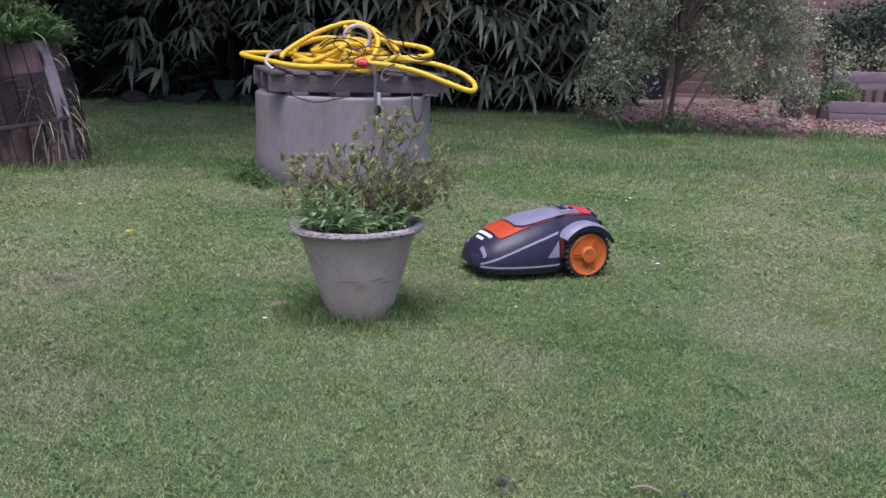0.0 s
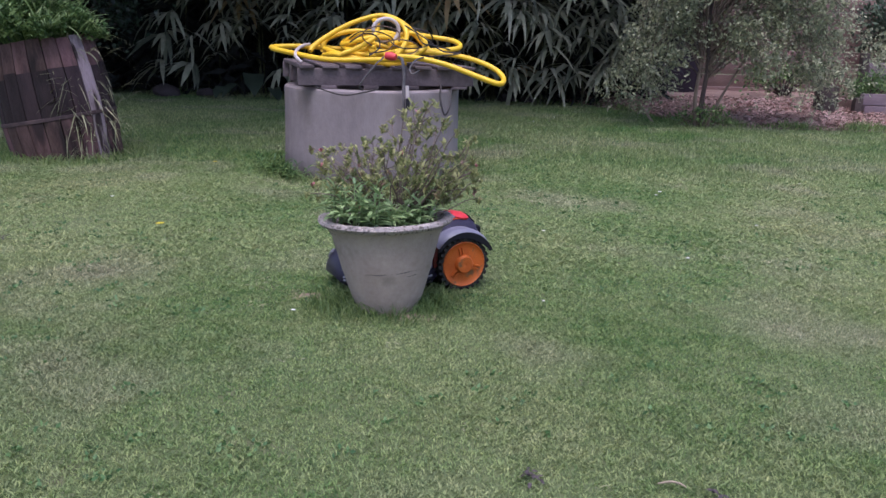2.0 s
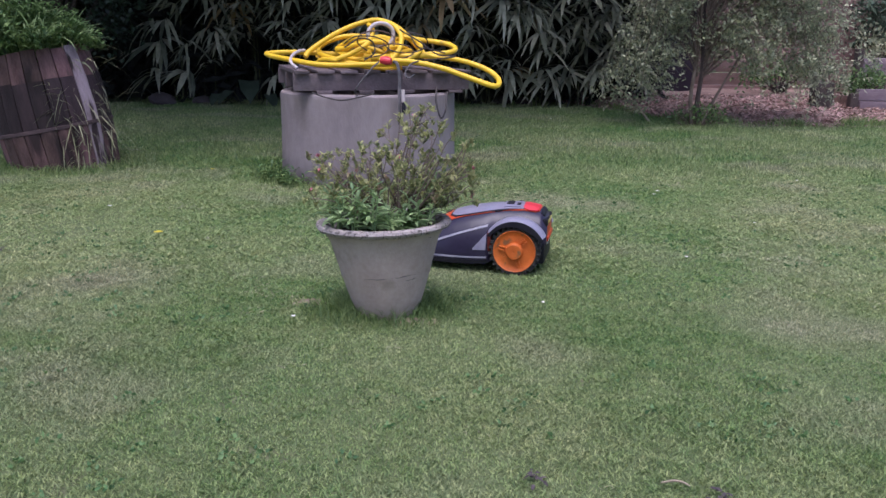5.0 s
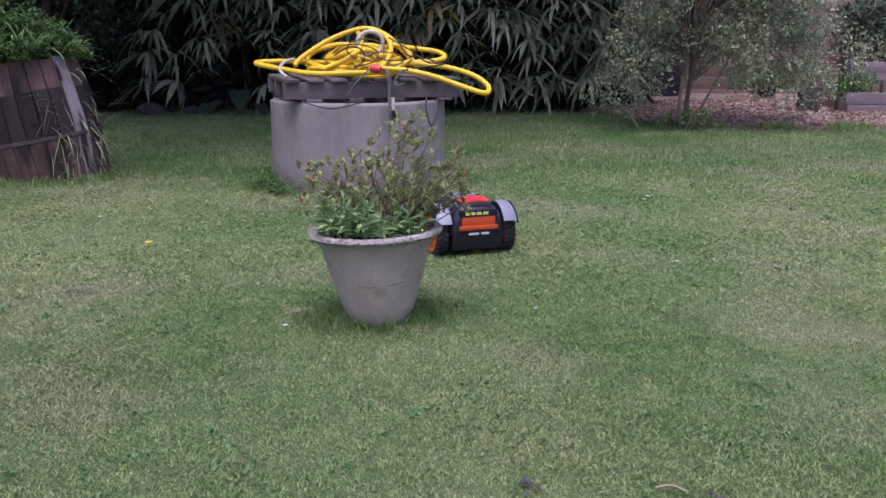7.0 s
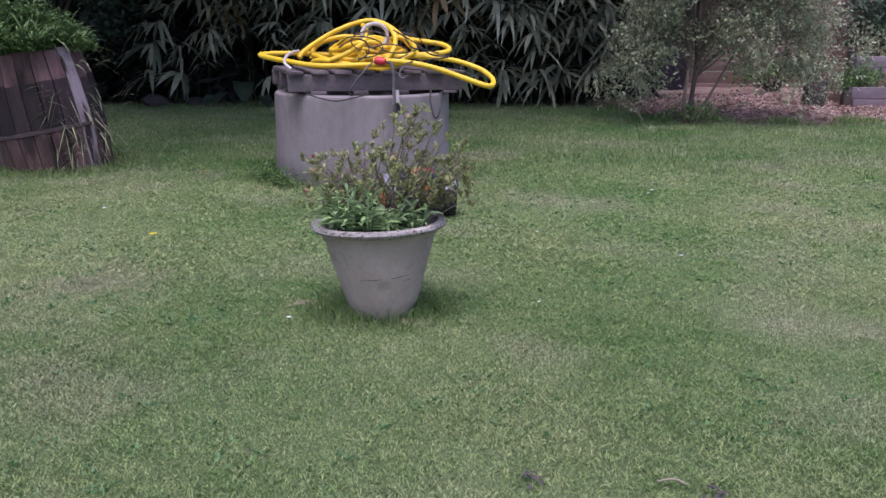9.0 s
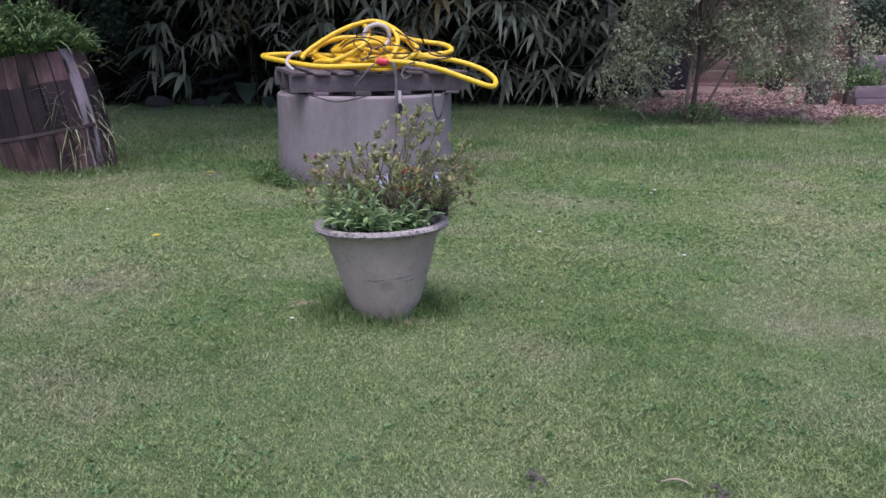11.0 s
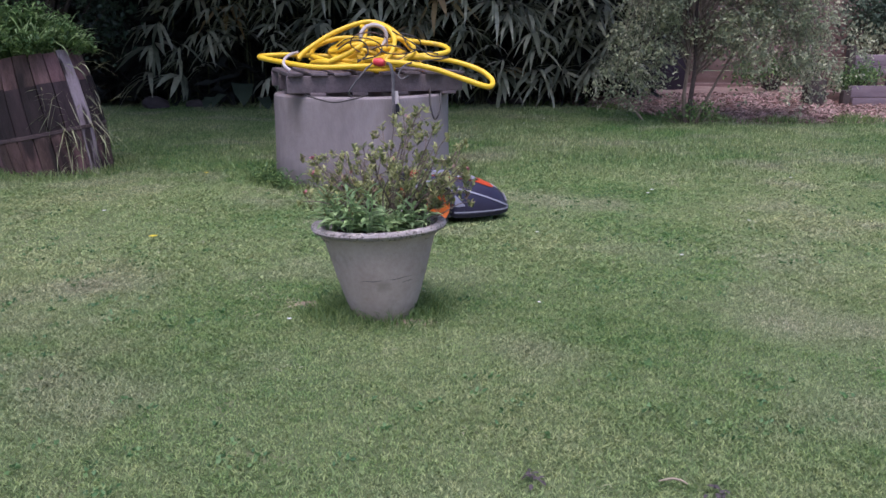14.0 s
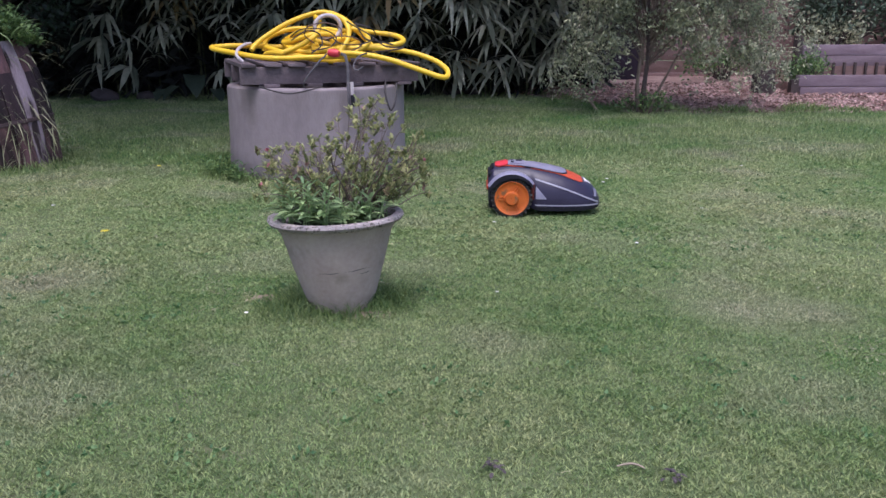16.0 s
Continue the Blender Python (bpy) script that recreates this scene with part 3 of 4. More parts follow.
# ---- stone planter and its plants ----
def planter():
    t = thing("stone_planter", pose(*POT, -1.5, -1.8, 0), "grey cast-stone flower pot with a flared rim, standing on the lawn", "planter")
    body = [(0.0, -0.02), (0.098, -0.02), (0.108, 0.0), (0.117, 0.015), (0.131, 0.05), (0.146, 0.095), (0.157, 0.135), (0.163, 0.15),
            (0.170, 0.18), (0.184, 0.23), (0.198, 0.28), (0.212, 0.305), (0.222, 0.318), (0.19, 0.312), (0.18, 0.25), (0.0, 0.25)]
    part("body", lathe(bmesh.new(), body, 72, 0.012, close=False), POT_STONE, t)
    rim = [(0.200, 0.312), (0.224, 0.316), (0.238, 0.323), (0.2435, 0.332), (0.240, 0.341), (0.228, 0.346), (0.212, 0.343), (0.204, 0.332), (0.200, 0.312)]
    part("rim", lathe(bmesh.new(), rim, 120, 0.022, close=False), RIM_STONE, t, "pitted pale rim")
    part("soil", lathe(bmesh.new(), [(0.208, 0.30), (0.15, 0.318), (0.06, 0.325), (0.001, 0.326)], 40, 0.05, close=False), SOIL_DARK, t)
    # hairline cracks in the wall
    for a0, a1, z0, dz in ((-1.95, -0.80, 0.160, 0.010), (-1.05, -0.78, 0.150, 0.004)):
        pts = []
        for k in range(9):
            u = k / 8
            a, z = a0 + (a1 - a0) * u, z0 + dz * u + 0.0018 * math.sin(u * 17)
            rr = float(np.interp(z, (0.10, 0.135, 0.15, 0.18, 0.23), (0.148, 0.157, 0.163, 0.170, 0.184)))
            pts.append((rr * math.cos(a), rr * math.sin(a), z))
        part("crack", tube(bmesh.new(), pts, [0.0006, 0.0016, 0.0009, 0.0020, 0.0005], 6), CRACK, t)


def shrub():
    """Straggly flowering shrub: forking twigs with leaf whorls at the tips."""
    t = thing("azalea_shrub", pose(POT.x + 0.03, POT.y, 0.318), "straggly olive-leaved shrub with pink buds growing in the planter", "shrub")
    tips, P, D = [], [], []
    r = random.Random(5)
    goals = []
    for k in range(44):
        gx = r.uniform(-0.30, 0.29)
        top = np.interp(gx, (-0.30, -0.22, -0.1, 0.0, 0.10, 0.2, 0.29), (0.24, 0.30, 0.34, 0.42, 0.45, 0.37, 0.27))
        goals.append(Vector((gx, r.uniform(-0.16, 0.16), r.uniform(0.42, 1.0) * top)))
    goals += [Vector((-0.265, -0.03, 0.255)), Vector((-0.20, 0, 0.28)), Vector((0.05, -0.02, 0.43)), Vector((0.13, 0, 0.44)), Vector((0.02, 0.02, 0.40)), Vector((0.16, -0.02, 0.38)), Vector((0.08, 0.04, 0.38)), Vector((0.10, 0.03, 0.42)), Vector((0.28, 0, 0.21)), Vector((0.30, 0.03, 0.16)), Vector((0.29, 0, 0.1)), Vector((0.25, -0.05, 0.14))]
    bm = bmesh.new()
    for g in goals:
        base = Vector((0.05 * r.uniform(-1, 1) + 0.15 * g.x, 0.05 * r.uniform(-1, 1), 0))
        mid = base.lerp(g, 0.55) + Vector((r.uniform(-0.03, 0.03), r.uniform(-0.03, 0.03), r.uniform(-0.02, 0.05)))
        tube(bm, [base, base.lerp(mid, 0.5) + Vector((0, 0, 0.01)), mid, mid.lerp(g, 0.6) + Vector((r.uniform(-0.012, 0.012), 0, 0.008)), g], [0.0042, 0.0032, 0.0024, 0.0018, 0.0012], 5, 3)
        tips.append(g)
        for _ in range(r.choice((3, 4, 5))):
            s = base.lerp(g, r.uniform(0.4, 0.97))
            e = s + Vector((r.uniform(-0.05, 0.05), r.uniform(-0.05, 0.05), r.uniform(0.0, 0.05)))
            tube(bm, [s, s.lerp(e, 0.5) + Vector((0, 0, 0.004)), e], [0.0015, 0.0012, 0.001], 4)
            tips.append(e)
    part("branching", bm, TWIG, t)
    P, D, L = [], [], []
    for g in tips:
        for k in range(r.randint(8, 13)):
            a = r.uniform(0, 6.283)
            back = r.uniform(0, 0.03)
            P.append((g.x + r.uniform(-0.006, 0.006), g.y + r.uniform(-0.006, 0.006), g.z - back))
            D.append((math.cos(a), math.sin(a), r.uniform(0.2, 2.2)))
            L.append(r.uniform(0.018, 0.034))
    L = np.array(L)
    part("foliage", leaves("foliage", P, D, L, L * 0.40, 0.15, SHRUB_LEAF), None, t)
    P, D = [], []
    for g in tips[::37] + [goals[44]]:
        for k in range(9 if g is goals[44] else 4):
            a = r.uniform(0, 6.283)
            P.append((g.x, g.y, g.z))
            D.append((math.cos(a), math.sin(a), r.uniform(0.3, 1.8)))
    tagged(part("buds", leaves("buds", P, D, 0.018, 0.009, 0.0, BUD), None, t, "pink flower buds"), kind="stuff")


def weed(x, y, n, h, spread, seed, m=WEED_LEAF, z=0.318, label="bright green weed with lance-shaped leaves in the planter"):
    r = random.Random(seed)
    t = thing("weed_plant", pose(x, y, z), label, "weed", "weeds in the planter")
    bm = bmesh.new()
    P, D, L = [], [], []
    for s in range(n):
        a = r.uniform(0, 6.283)
        tip = Vector((spread * math.cos(a) * r.uniform(0.2, 1), spread * math.sin(a) * r.uniform(0.2, 1), h * r.uniform(0.6, 1.0)))
        root = Vector((tip.x * 0.4, tip.y * 0.4, -0.01))
        tube(bm, [root, root.lerp(tip, 0.5) + Vector((0, 0, 0.01)), tip], [0.003, 0.0024, 0.0015], 5)
        for k in range(9):
            u = 0.25 + 0.75 * k / 8
            b = a + k * 2.4
            p = root.lerp(tip, u)
            P.append(p[:])
            D.append((math.cos(b), math.sin(b), 0.5 + 0.8 * (u > 0.9)))
            L.append(r.uniform(0.06, 0.10) * (1.15 - 0.4 * u))
    part("stemwork", bm, m, t)
    L = np.array(L)
    part("foliage", leaves("foliage", P, D, L, L * 0.24, 0.35, m), None, t)


planter()
shrub()
for k, (x, y, n, h, sp) in enumerate(((-0.17, -0.10, 5, 0.14, 0.05), (-0.11, -0.15, 5, 0.16, 0.05), (-0.04, -0.17, 4, 0.17, 0.04), (-0.19, -0.02, 5, 0.18, 0.05), (-0.11, 0.02, 3, 0.18, 0.05), (0.17, 0.0, 4, 0.22, 0.05), (0.12, -0.10, 3, 0.12, 0.05), (0.04, -0.12, 3, 0.09, 0.05))):
    weed(POT.x + x, POT.y + y, n, h, sp, 20 + k)
for k in range(6):
    a = 3.9 + k * 0.42
    weed(POT.x + 0.11 * math.cos(a), POT.y + 0.10 * math.sin(a), 4, 0.07, 0.04, 60 + k, WEED_LEAF, label="low leafy weed filling the planter's edge")
for k, (x, y, n, h) in enumerate(((-0.66, -0.35, 6, 0.12), (-0.57, -0.46, 6, 0.11), (-0.45, -0.57, 5, 0.10), (-0.72, -0.2, 4, 0.10), (0.58, -0.35, 5, 0.10))):
    weed(WELL.x + x, WELL.y + y, n, h, 0.10, 90 + k, LUSH_LEAF, 0.0, "dark green weed growing at the well's foot")



# ---- old barrel with plants ----
def barrel():
    t = thing("old_barrel", pose(BARREL.x, BARREL.y, 0, 0, -10, 0), "leaning old wooden barrel with rotten dark staves, used as planter", "barrel")
    n = 22
    for k in range(n):
        a0, a1 = 2 * math.pi * (k + 0.03) / n, 2 * math.pi * (k + 0.97) / n
        bm = bmesh.new()
        top = 0.845 + random.uniform(-0.02, 0.02)
        rings = []
        stain = random.uniform(0.60, 0.66)
        for z in (-0.06, 0.05, 0.15, 0.27, 0.38, 0.50, stain, stain + 0.012, 0.76, top):
            r = 0.385 + 0.035 * math.sin(math.pi * min(max(z / 0.85, 0), 1)) - 0.03 * max(z, 0) / 0.85
            jit = random.uniform(-0.004, 0.004)
            ring = [bm.verts.new(((r + d + jit) * math.cos(a), (r + d + jit) * math.sin(a), z)) for a, d in ((a0, 0), ((a0 + a1) / 2, 0.006), (a1, 0), (a1, -0.03), (a0, -0.03))]
            rings.append(ring)
        for p, q in zip(rings, rings[1:]):
            for i in range(5):
                bm.faces.new((p[i], p[(i + 1) % 5], q[(i + 1) % 5], q[i]))
        bm.faces.new(rings[0])
        bm.faces.new(rings[-1])
        ang = (a0 + a1) / 2 - 2 * math.pi
        bare = -0.62 < ang < -0.25
        ob = part("stave", bm, BARE_STAVE if bare else STAVE_WOOD, t, "split stave bleached pale grey" if bare else "")
        if not bare:
            ob.data.materials.append(STAINED_STAVE)
            for f in ob.data.polygons:
                f.material_index = int(0.27 < f.center.z < stain)
    for z, h in ((0.27, 0.03),):
        r = 0.385 + 0.035 * math.sin(math.pi * z / 0.85) - 0.03 * z / 0.85 + 0.004
        part("hoop", lathe(bmesh.new(), [(r, z), (r + 0.006, z + 0.004), (r + 0.006, z + h - 0.004), (r, z + h), (r - 0.004, z + h), (r - 0.004, z), (r, z)], 48, 0.006, close=False), HOOP_IRON, t)
    part("soil", lathe(bmesh.new(), [(0.35, 0.78), (0.2, 0.80), (0.001, 0.81)], 30, 0.05, close=False), SOIL_DARK, t)
    # lush plant in the top
    p = thing("leafy_plant", pose(BARREL.x - 0.17, BARREL.y, 0.79), "lush bright green leafy plant growing from the barrel", "plant")
    P, D, L = [], [], []
    r = random.Random(3)
    bm = bmesh.new()
    for s in range(260):
        a, rad = r.uniform(0, 6.283), 0.46 * math.sqrt(r.random())
        h = 0.46 * (1 - (rad / 0.60) ** 2) * r.uniform(0.5, 1.08)
        tip = Vector((rad * math.cos(a), rad * math.sin(a), h))
        root = Vector((tip.x * 0.6, tip.y * 0.6, -0.02))
        tube(bm, [root, root.lerp(tip, 0.5), tip], [0.004, 0.003, 0.002], 4)
        for k in range(16):
            b = r.uniform(0, 6.283)
            P.append((tip.x + r.uniform(-0.04, 0.04), tip.y + r.uniform(-0.04, 0.04), h * r.uniform(0.55, 1.05)))
            D.append((math.cos(b), math.sin(b), r.uniform(0.1, 1.8)))
            L.append(r.uniform(0.04, 0.085))
    part("stemwork", bm, LUSH_LEAF, p)
    L = np.array(L)
    part("foliage", leaves("foliage", P, D, L, L * 0.34, 0.35, LUSH_LEAF), None, p)
    P, D, L = [], [], []
    for k in range(260):
        a, rad = r.uniform(0, 6.283), 0.40 * math.sqrt(r.random())
        P.append((rad * math.cos(a), rad * math.sin(a), 0.30 * (1 - (rad / 0.5) ** 2)))
        D.append((0.7 * math.cos(a) + r.uniform(-0.5, 0.5), 0.7 * math.sin(a) + r.uniform(-0.5, 0.5), r.uniform(0.5, 1.5)))
        L.append(r.uniform(0.14, 0.30))
    part("long_grass", leaves("long_grass", P, D, np.array(L), 0.014, np.array([r.uniform(0.2, 0.8) for _ in L]), WEED_LEAF), None, p, "long arching grass blades")
    # long grass hanging over the side
    g = thing("hanging_grass", pose(BARREL.x, BARREL.y, 0), "long pale grass stalks hanging down beside the barrel", "grass")
    P, D, L = [], [], []
    for k in range(40):
        a = r.uniform(-0.9, 0.6)
        z = r.choice((r.uniform(0.72, 0.9), r.uniform(0.0, 0.5)))
        rr = 0.40 + r.uniform(0, 0.08)
        P.append((rr * math.cos(a) - z * 0.17, rr * math.sin(a), z))
        D.append((math.cos(a) + r.uniform(-0.5, 0.5), math.sin(a) + r.uniform(-0.5, 0.5), r.uniform(0.1, 1.4)))
        L.append(r.uniform(0.12, 0.32))
    part("stalks", leaves("stalks", P, D, np.array(L), 0.008, np.array([r.uniform(0.3, 1.3) for _ in L]), DRY_GRASS), None, g)
    P, D, L = [], [], []
    for k in range(150):
        a = r.uniform(-1.1, 0.1)
        z = r.uniform(0.05, 0.62)
        rr = 0.41 + r.uniform(0, 0.03)
        P.append((rr * math.cos(a) - z * 0.17, rr * math.sin(a), z))
        D.append((r.uniform(-1, 1) - 0.3, r.uniform(-0.4, 0.1), r.uniform(-0.8, 0.4)))
        L.append(r.uniform(0.08, 0.25))
    part("dry_stalks", leaves("dry_stalks", P, D, np.array(L), 0.006, 0.4, DRY_GRASS), None, g, "dry straw-coloured stalks")


barrel()


# ---- bamboo hedge, dark shrub, added dark backing ----
def spray_mesh(seed, withered=False):
    """One drooping fan of long bamboo leaves."""
    r = random.Random(seed)
    P, D, L = [], [], []
    n = r.randint(6, 9)
    for k in range(n):
        a = -math.pi / 2 + (k - (n - 1) / 2) * r.uniform(0.38, 0.5)
        P.append((0.02 * math.cos(a), 0.02 * math.sin(a), 0.012 * k))
        D.append((math.cos(a) * 1.0, math.sin(a) * 0.8 - 0.15, r.uniform(-0.35, 0.25)))
        L.append(r.uniform(0.26, 0.42))
    L = np.array(L)
    return leaves("leaf_spray", P, D, L, L * r.uniform(0.14, 0.19), [r.uniform(0.35, 0.8) for _ in L], YELLOW_LEAF if withered else BAMBOO_LEAF, fold=0.12, shape=(0.3, 0.68), widths=(1.0, 0.8))


def bamboo_hedge():
    sprays = [spray_mesh(k) for k in range(8)]
    dry = spray_mesh(40, True)
    r = random.Random(11)
    xs = np.linspace(-3.75, 2.35, 11)
    for i, x in enumerate(xs):
        y0 = 12.18 + r.uniform(-0.1, 0.3) + (0.2 if x < -3 else 0)
        t = thing("bamboo_plant", pose(x, y0, 0), "dark green broad-leaved bamboo clump with drooping leaf fans", "bamboo", "bamboo hedge")
        for c in range(7):
            bx, by = r.uniform(-0.35, 0.35), r.uniform(-0.2, 0.5)
            lx, ly, h = r.uniform(-0.4, 0.4), r.uniform(-0.9, 0.0), r.uniform(2.4, 4.4)
            part("culm", tube(bmesh.new(), [(bx, by, -0.02), (bx + lx * 0.15, by + ly * 0.1, h * 0.4), (bx + lx * 0.5, by + ly * 0.5, h * 0.75), (bx + lx, by + ly, h)], [0.012, 0.011, 0.009, 0.004], 6, 3), CULM, t)
        for s in range(26 if i < 4 else 36):
            z = 0.35 + 2.0 * r.random() ** 1.1
            if z < 0.75 and r.random() < 0.45:
                continue
            reach = -0.25 - 0.5 * min(z, 1.6) / 1.6
            m = pose(r.uniform(-0.42, 0.42), reach * r.uniform(0.35, 1.25), z, r.uniform(-25, 20), r.uniform(-20, 20), r.uniform(-55, 55))
            me = dry if r.random() < 0.03 else r.choice(sprays)
            part("leaf_spray", me, None, t, at=m @ Matrix.Scale(r.uniform(0.9, 1.35), 4))
    # inner leaves carry the hedge's shade in their colour; the overhang above is unseen
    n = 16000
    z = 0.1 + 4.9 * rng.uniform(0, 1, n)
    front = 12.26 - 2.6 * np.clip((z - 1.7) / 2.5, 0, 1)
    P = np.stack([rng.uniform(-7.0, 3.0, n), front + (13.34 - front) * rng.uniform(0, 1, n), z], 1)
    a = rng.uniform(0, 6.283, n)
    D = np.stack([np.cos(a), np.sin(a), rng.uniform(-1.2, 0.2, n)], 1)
    tagged(new("inner_foliage", small_leaves("inner_foliage", P, D, rng.uniform(0.25, 0.5, n), rng.uniform(0.05, 0.09, n), BAMBOO_SHADE)),
           "dense foliage in the depth of the hedge, coloured dark for its shade", "foliage", kind="stuff")
    # broad leaves low in front of the hedge
    d = thing("dock_plant", pose(-2.815, 11.835, 0), "broad dull green dock leaves at the hedge's foot", "plant")
    for x, z, a, l in ((0.0, 0.34, -75, 0.46), (0.26, 0.16, -60, 0.30), (-0.22, 0.20, -120, 0.3), (-0.42, 0.16, -100, 0.26)):
        me = leaves("leaf", [(0, 0, 0)], [(math.cos(radians(a)), math.sin(radians(a)), 0.15)], l, l * 0.62, 0.75, BIG_LEAF, fold=0.08, shape=(0.25, 0.7), widths=(1.0, 0.85))
        part("leaf", me, None, d, at=pose(x, 0, z))
        part("stalk", tube(bmesh.new(), [(x * 0.5, 0.05, -0.01), (x * 0.8, 0.03, z * 0.6), (x, 0, z)], 0.008, 5), CULM, d)


def ivy_shrub():
    r = random.Random(8)
    t = thing("evergreen_shrub", pose(-5.265, 10.715, 0), "dark evergreen shrub with small glossy leaves", "shrub")
    bm = bmesh.new()
    C = []
    for k in range(80):
        g = Vector((r.uniform(-1.6, 1.25), r.uniform(-1.2, 0.6), r.uniform(0.75, 4.2)))
        tube(bm, [(g.x * 0.2, 0.2, -0.02), (g.x * 0.5, g.y * 0.4, g.z * 0.5), g], [0.03, 0.02, 0.006], 5, 3)
        C.append(g)
    part("branching", bm, DARK_BARK, t)
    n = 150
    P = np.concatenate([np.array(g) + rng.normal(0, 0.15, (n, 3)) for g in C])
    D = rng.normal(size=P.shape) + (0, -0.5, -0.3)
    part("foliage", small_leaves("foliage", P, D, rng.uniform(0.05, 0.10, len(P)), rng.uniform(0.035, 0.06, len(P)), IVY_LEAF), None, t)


def hedge_backing():
    # boards added to block the sky behind the hedge, shade put in their colour
    t = thing("hedge_backing", pose(0, 13.57, 0), "added boards behind the hedge, near-black for the shade there", "fence", kind="structure")
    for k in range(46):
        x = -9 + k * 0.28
        part("board", box(bmesh.new(), x, 0, 1.2, 0.279, 0.03, 2.44, 0.0), SHADE_BOARDS, t, smooth=False)
    for k, (x, y, s) in enumerate(((-4.030, 11.874, 0.19), (-3.544, 12.067, 0.13), (0.729, 12.492, 0.13), (1.013, 12.531, 0.11))):
        bm = bmesh.new()
        bmesh.ops.create_icosphere(bm, subdivisions=3, radius=s)
        for v in bm.verts:
            v.co *= 1 + 0.3 * noise.noise(v.co * 6 + Vector((k * 3, 0, 0)))
            v.co.z *= 0.6
        tagged(part("edging_stone", bm, STONE, at=pose(x, y, s * 0.3)), "rounded grey-brown stone edging the hedge", "stone", "edging stones")


bamboo_hedge()
ivy_shrub()
hedge_backing()


# ---- small tree and raised beds ----
def small_tree():
    r = random.Random(4)
    t = thing("small_tree", pose(*TREE), "small bushy tree with silvery green drooping foliage at the bed's edge", "tree")
    part("trunk", tube(bmesh.new(), [(0, 0, -0.03), (-0.01, 0, 0.25), (0.03, 0.03, 0.7), (0.0, 0.05, 1.2), (0.06, 0.05, 1.9), (0.05, 0, 2.5)], [0.042, 0.028, 0.023, 0.02, 0.014, 0.006], 8, 4), DARK_BARK, t)
    part("trunk", tube(bmesh.new(), [(-0.05, -0.04, -0.03), (-0.10, -0.05, 0.3), (-0.07, 0.0, 0.8), (-0.2, 0.05, 1.5), (-0.35, 0, 2.2)], [0.03, 0.022, 0.018, 0.013, 0.006], 8, 4), BARK, t)
    part("trunk", tube(bmesh.new(), [(0.06, -0.03, -0.03), (0.12, -0.05, 0.2), (0.3, -0.03, 0.55), (0.6, 0.0, 1.1), (0.9, 0, 1.6)], [0.024, 0.018, 0.014, 0.011, 0.006], 8, 4), BARK, t)
    P = []
    tip_data = []
    for k in range(110):
        side = r.choice((-1, 1, 1))
        sx = side * r.uniform(0.0, 1.0) ** 0.75
        reach = sx * (1.02 if side < 0 else 1.75)
        z0 = r.uniform(0.7, 2.3)
        peak = z0 + r.uniform(0.1, 0.5)
        drop = r.uniform(0.15, 0.9) * (0.6 + abs(sx))
        end = max(0.28 + (0.35 if abs(reach) < 0.5 else 0), peak - drop)
        if (reach > 1.05 or reach < -0.55) and r.random() < 0.55:
            end = r.uniform(0.15, 0.7)
        yy = r.uniform(-0.75, 0.75)
        pts = [Vector((0.03 * side, 0, z0 * 0.75)), Vector((reach * 0.45, yy * 0.5, peak)), Vector((reach * 0.8, yy * 0.85, (peak + end) / 2 + 0.1)), Vector((reach, yy, end))]
        part("limb", tube(bmesh.new(), pts, [0.009, 0.006, 0.0035, 0.0015], 5, 4), BARK, t)
        for _ in range(32):
            u = r.uniform(0.22, 1.0) * 3
            i = min(int(u), 2)
            c = pts[i].lerp(pts[i + 1], u - i) + Vector((r.gauss(0, 0.09), r.gauss(0, 0.09), r.gauss(0, 0.08)))
            if c.z > 0.12:
                P.append(c[:])
    C = np.array(P)
    n = 9
    Q = np.repeat(C, n, 0) + rng.normal(0, 0.035, (len(C) * n, 3))
    D = rng.normal(size=Q.shape) + (0, 0, -0.35)
    part("crown", small_leaves("crown", Q, D, rng.uniform(0.03, 0.065, len(Q)), rng.uniform(0.016, 0.034, len(Q)), TREE_LEAF), None, t)
    P = []
    for k in range(34):
        a, q = r.uniform(0, 6.283), r.uniform(0.05, 0.42)
        tip = Vector((q * math.cos(a), q * math.sin(a), r.uniform(0.05, 0.26)))
        part("sucker", tube(bmesh.new(), [(0.3 * tip.x, 0.3 * tip.y, -0.02), (0.7 * tip.x, 0.7 * tip.y, tip.z * 0.6), tip], [0.004, 0.003, 0.0015], 5), BARK, t)
        P += [tuple(tip * r.uniform(0.6, 1.05)) for _ in range(12)]
    Q = np.array(P) + rng.normal(0, 0.02, (len(P), 3))
    Q[:, 2] = np.maximum(Q[:, 2], 0.02)
    part("low_leaves", small_leaves("low_leaves", Q, rng.normal(size=Q.shape) + (0, 0, 0.5), rng.uniform(0.03, 0.06, len(Q)), rng.uniform(0.015, 0.03, len(Q)), LUSH_LEAF), None, t)
    # propped pale branch at the foot
    s = thing("dead_branch", pose(2.126, 10.251, 0), "bare pale branch leaning at the bed's edge", "branch")
    part("stick", tube(bmesh.new(), [(-0.22, 0.05, 0.40), (-0.08, 0.03, 0.32), (0.07, 0, 0.18), (0.20, -0.1, 0.0)], [0.005, 0.009, 0.014, 0.017], 6, 4), TWIG_PALE, s)


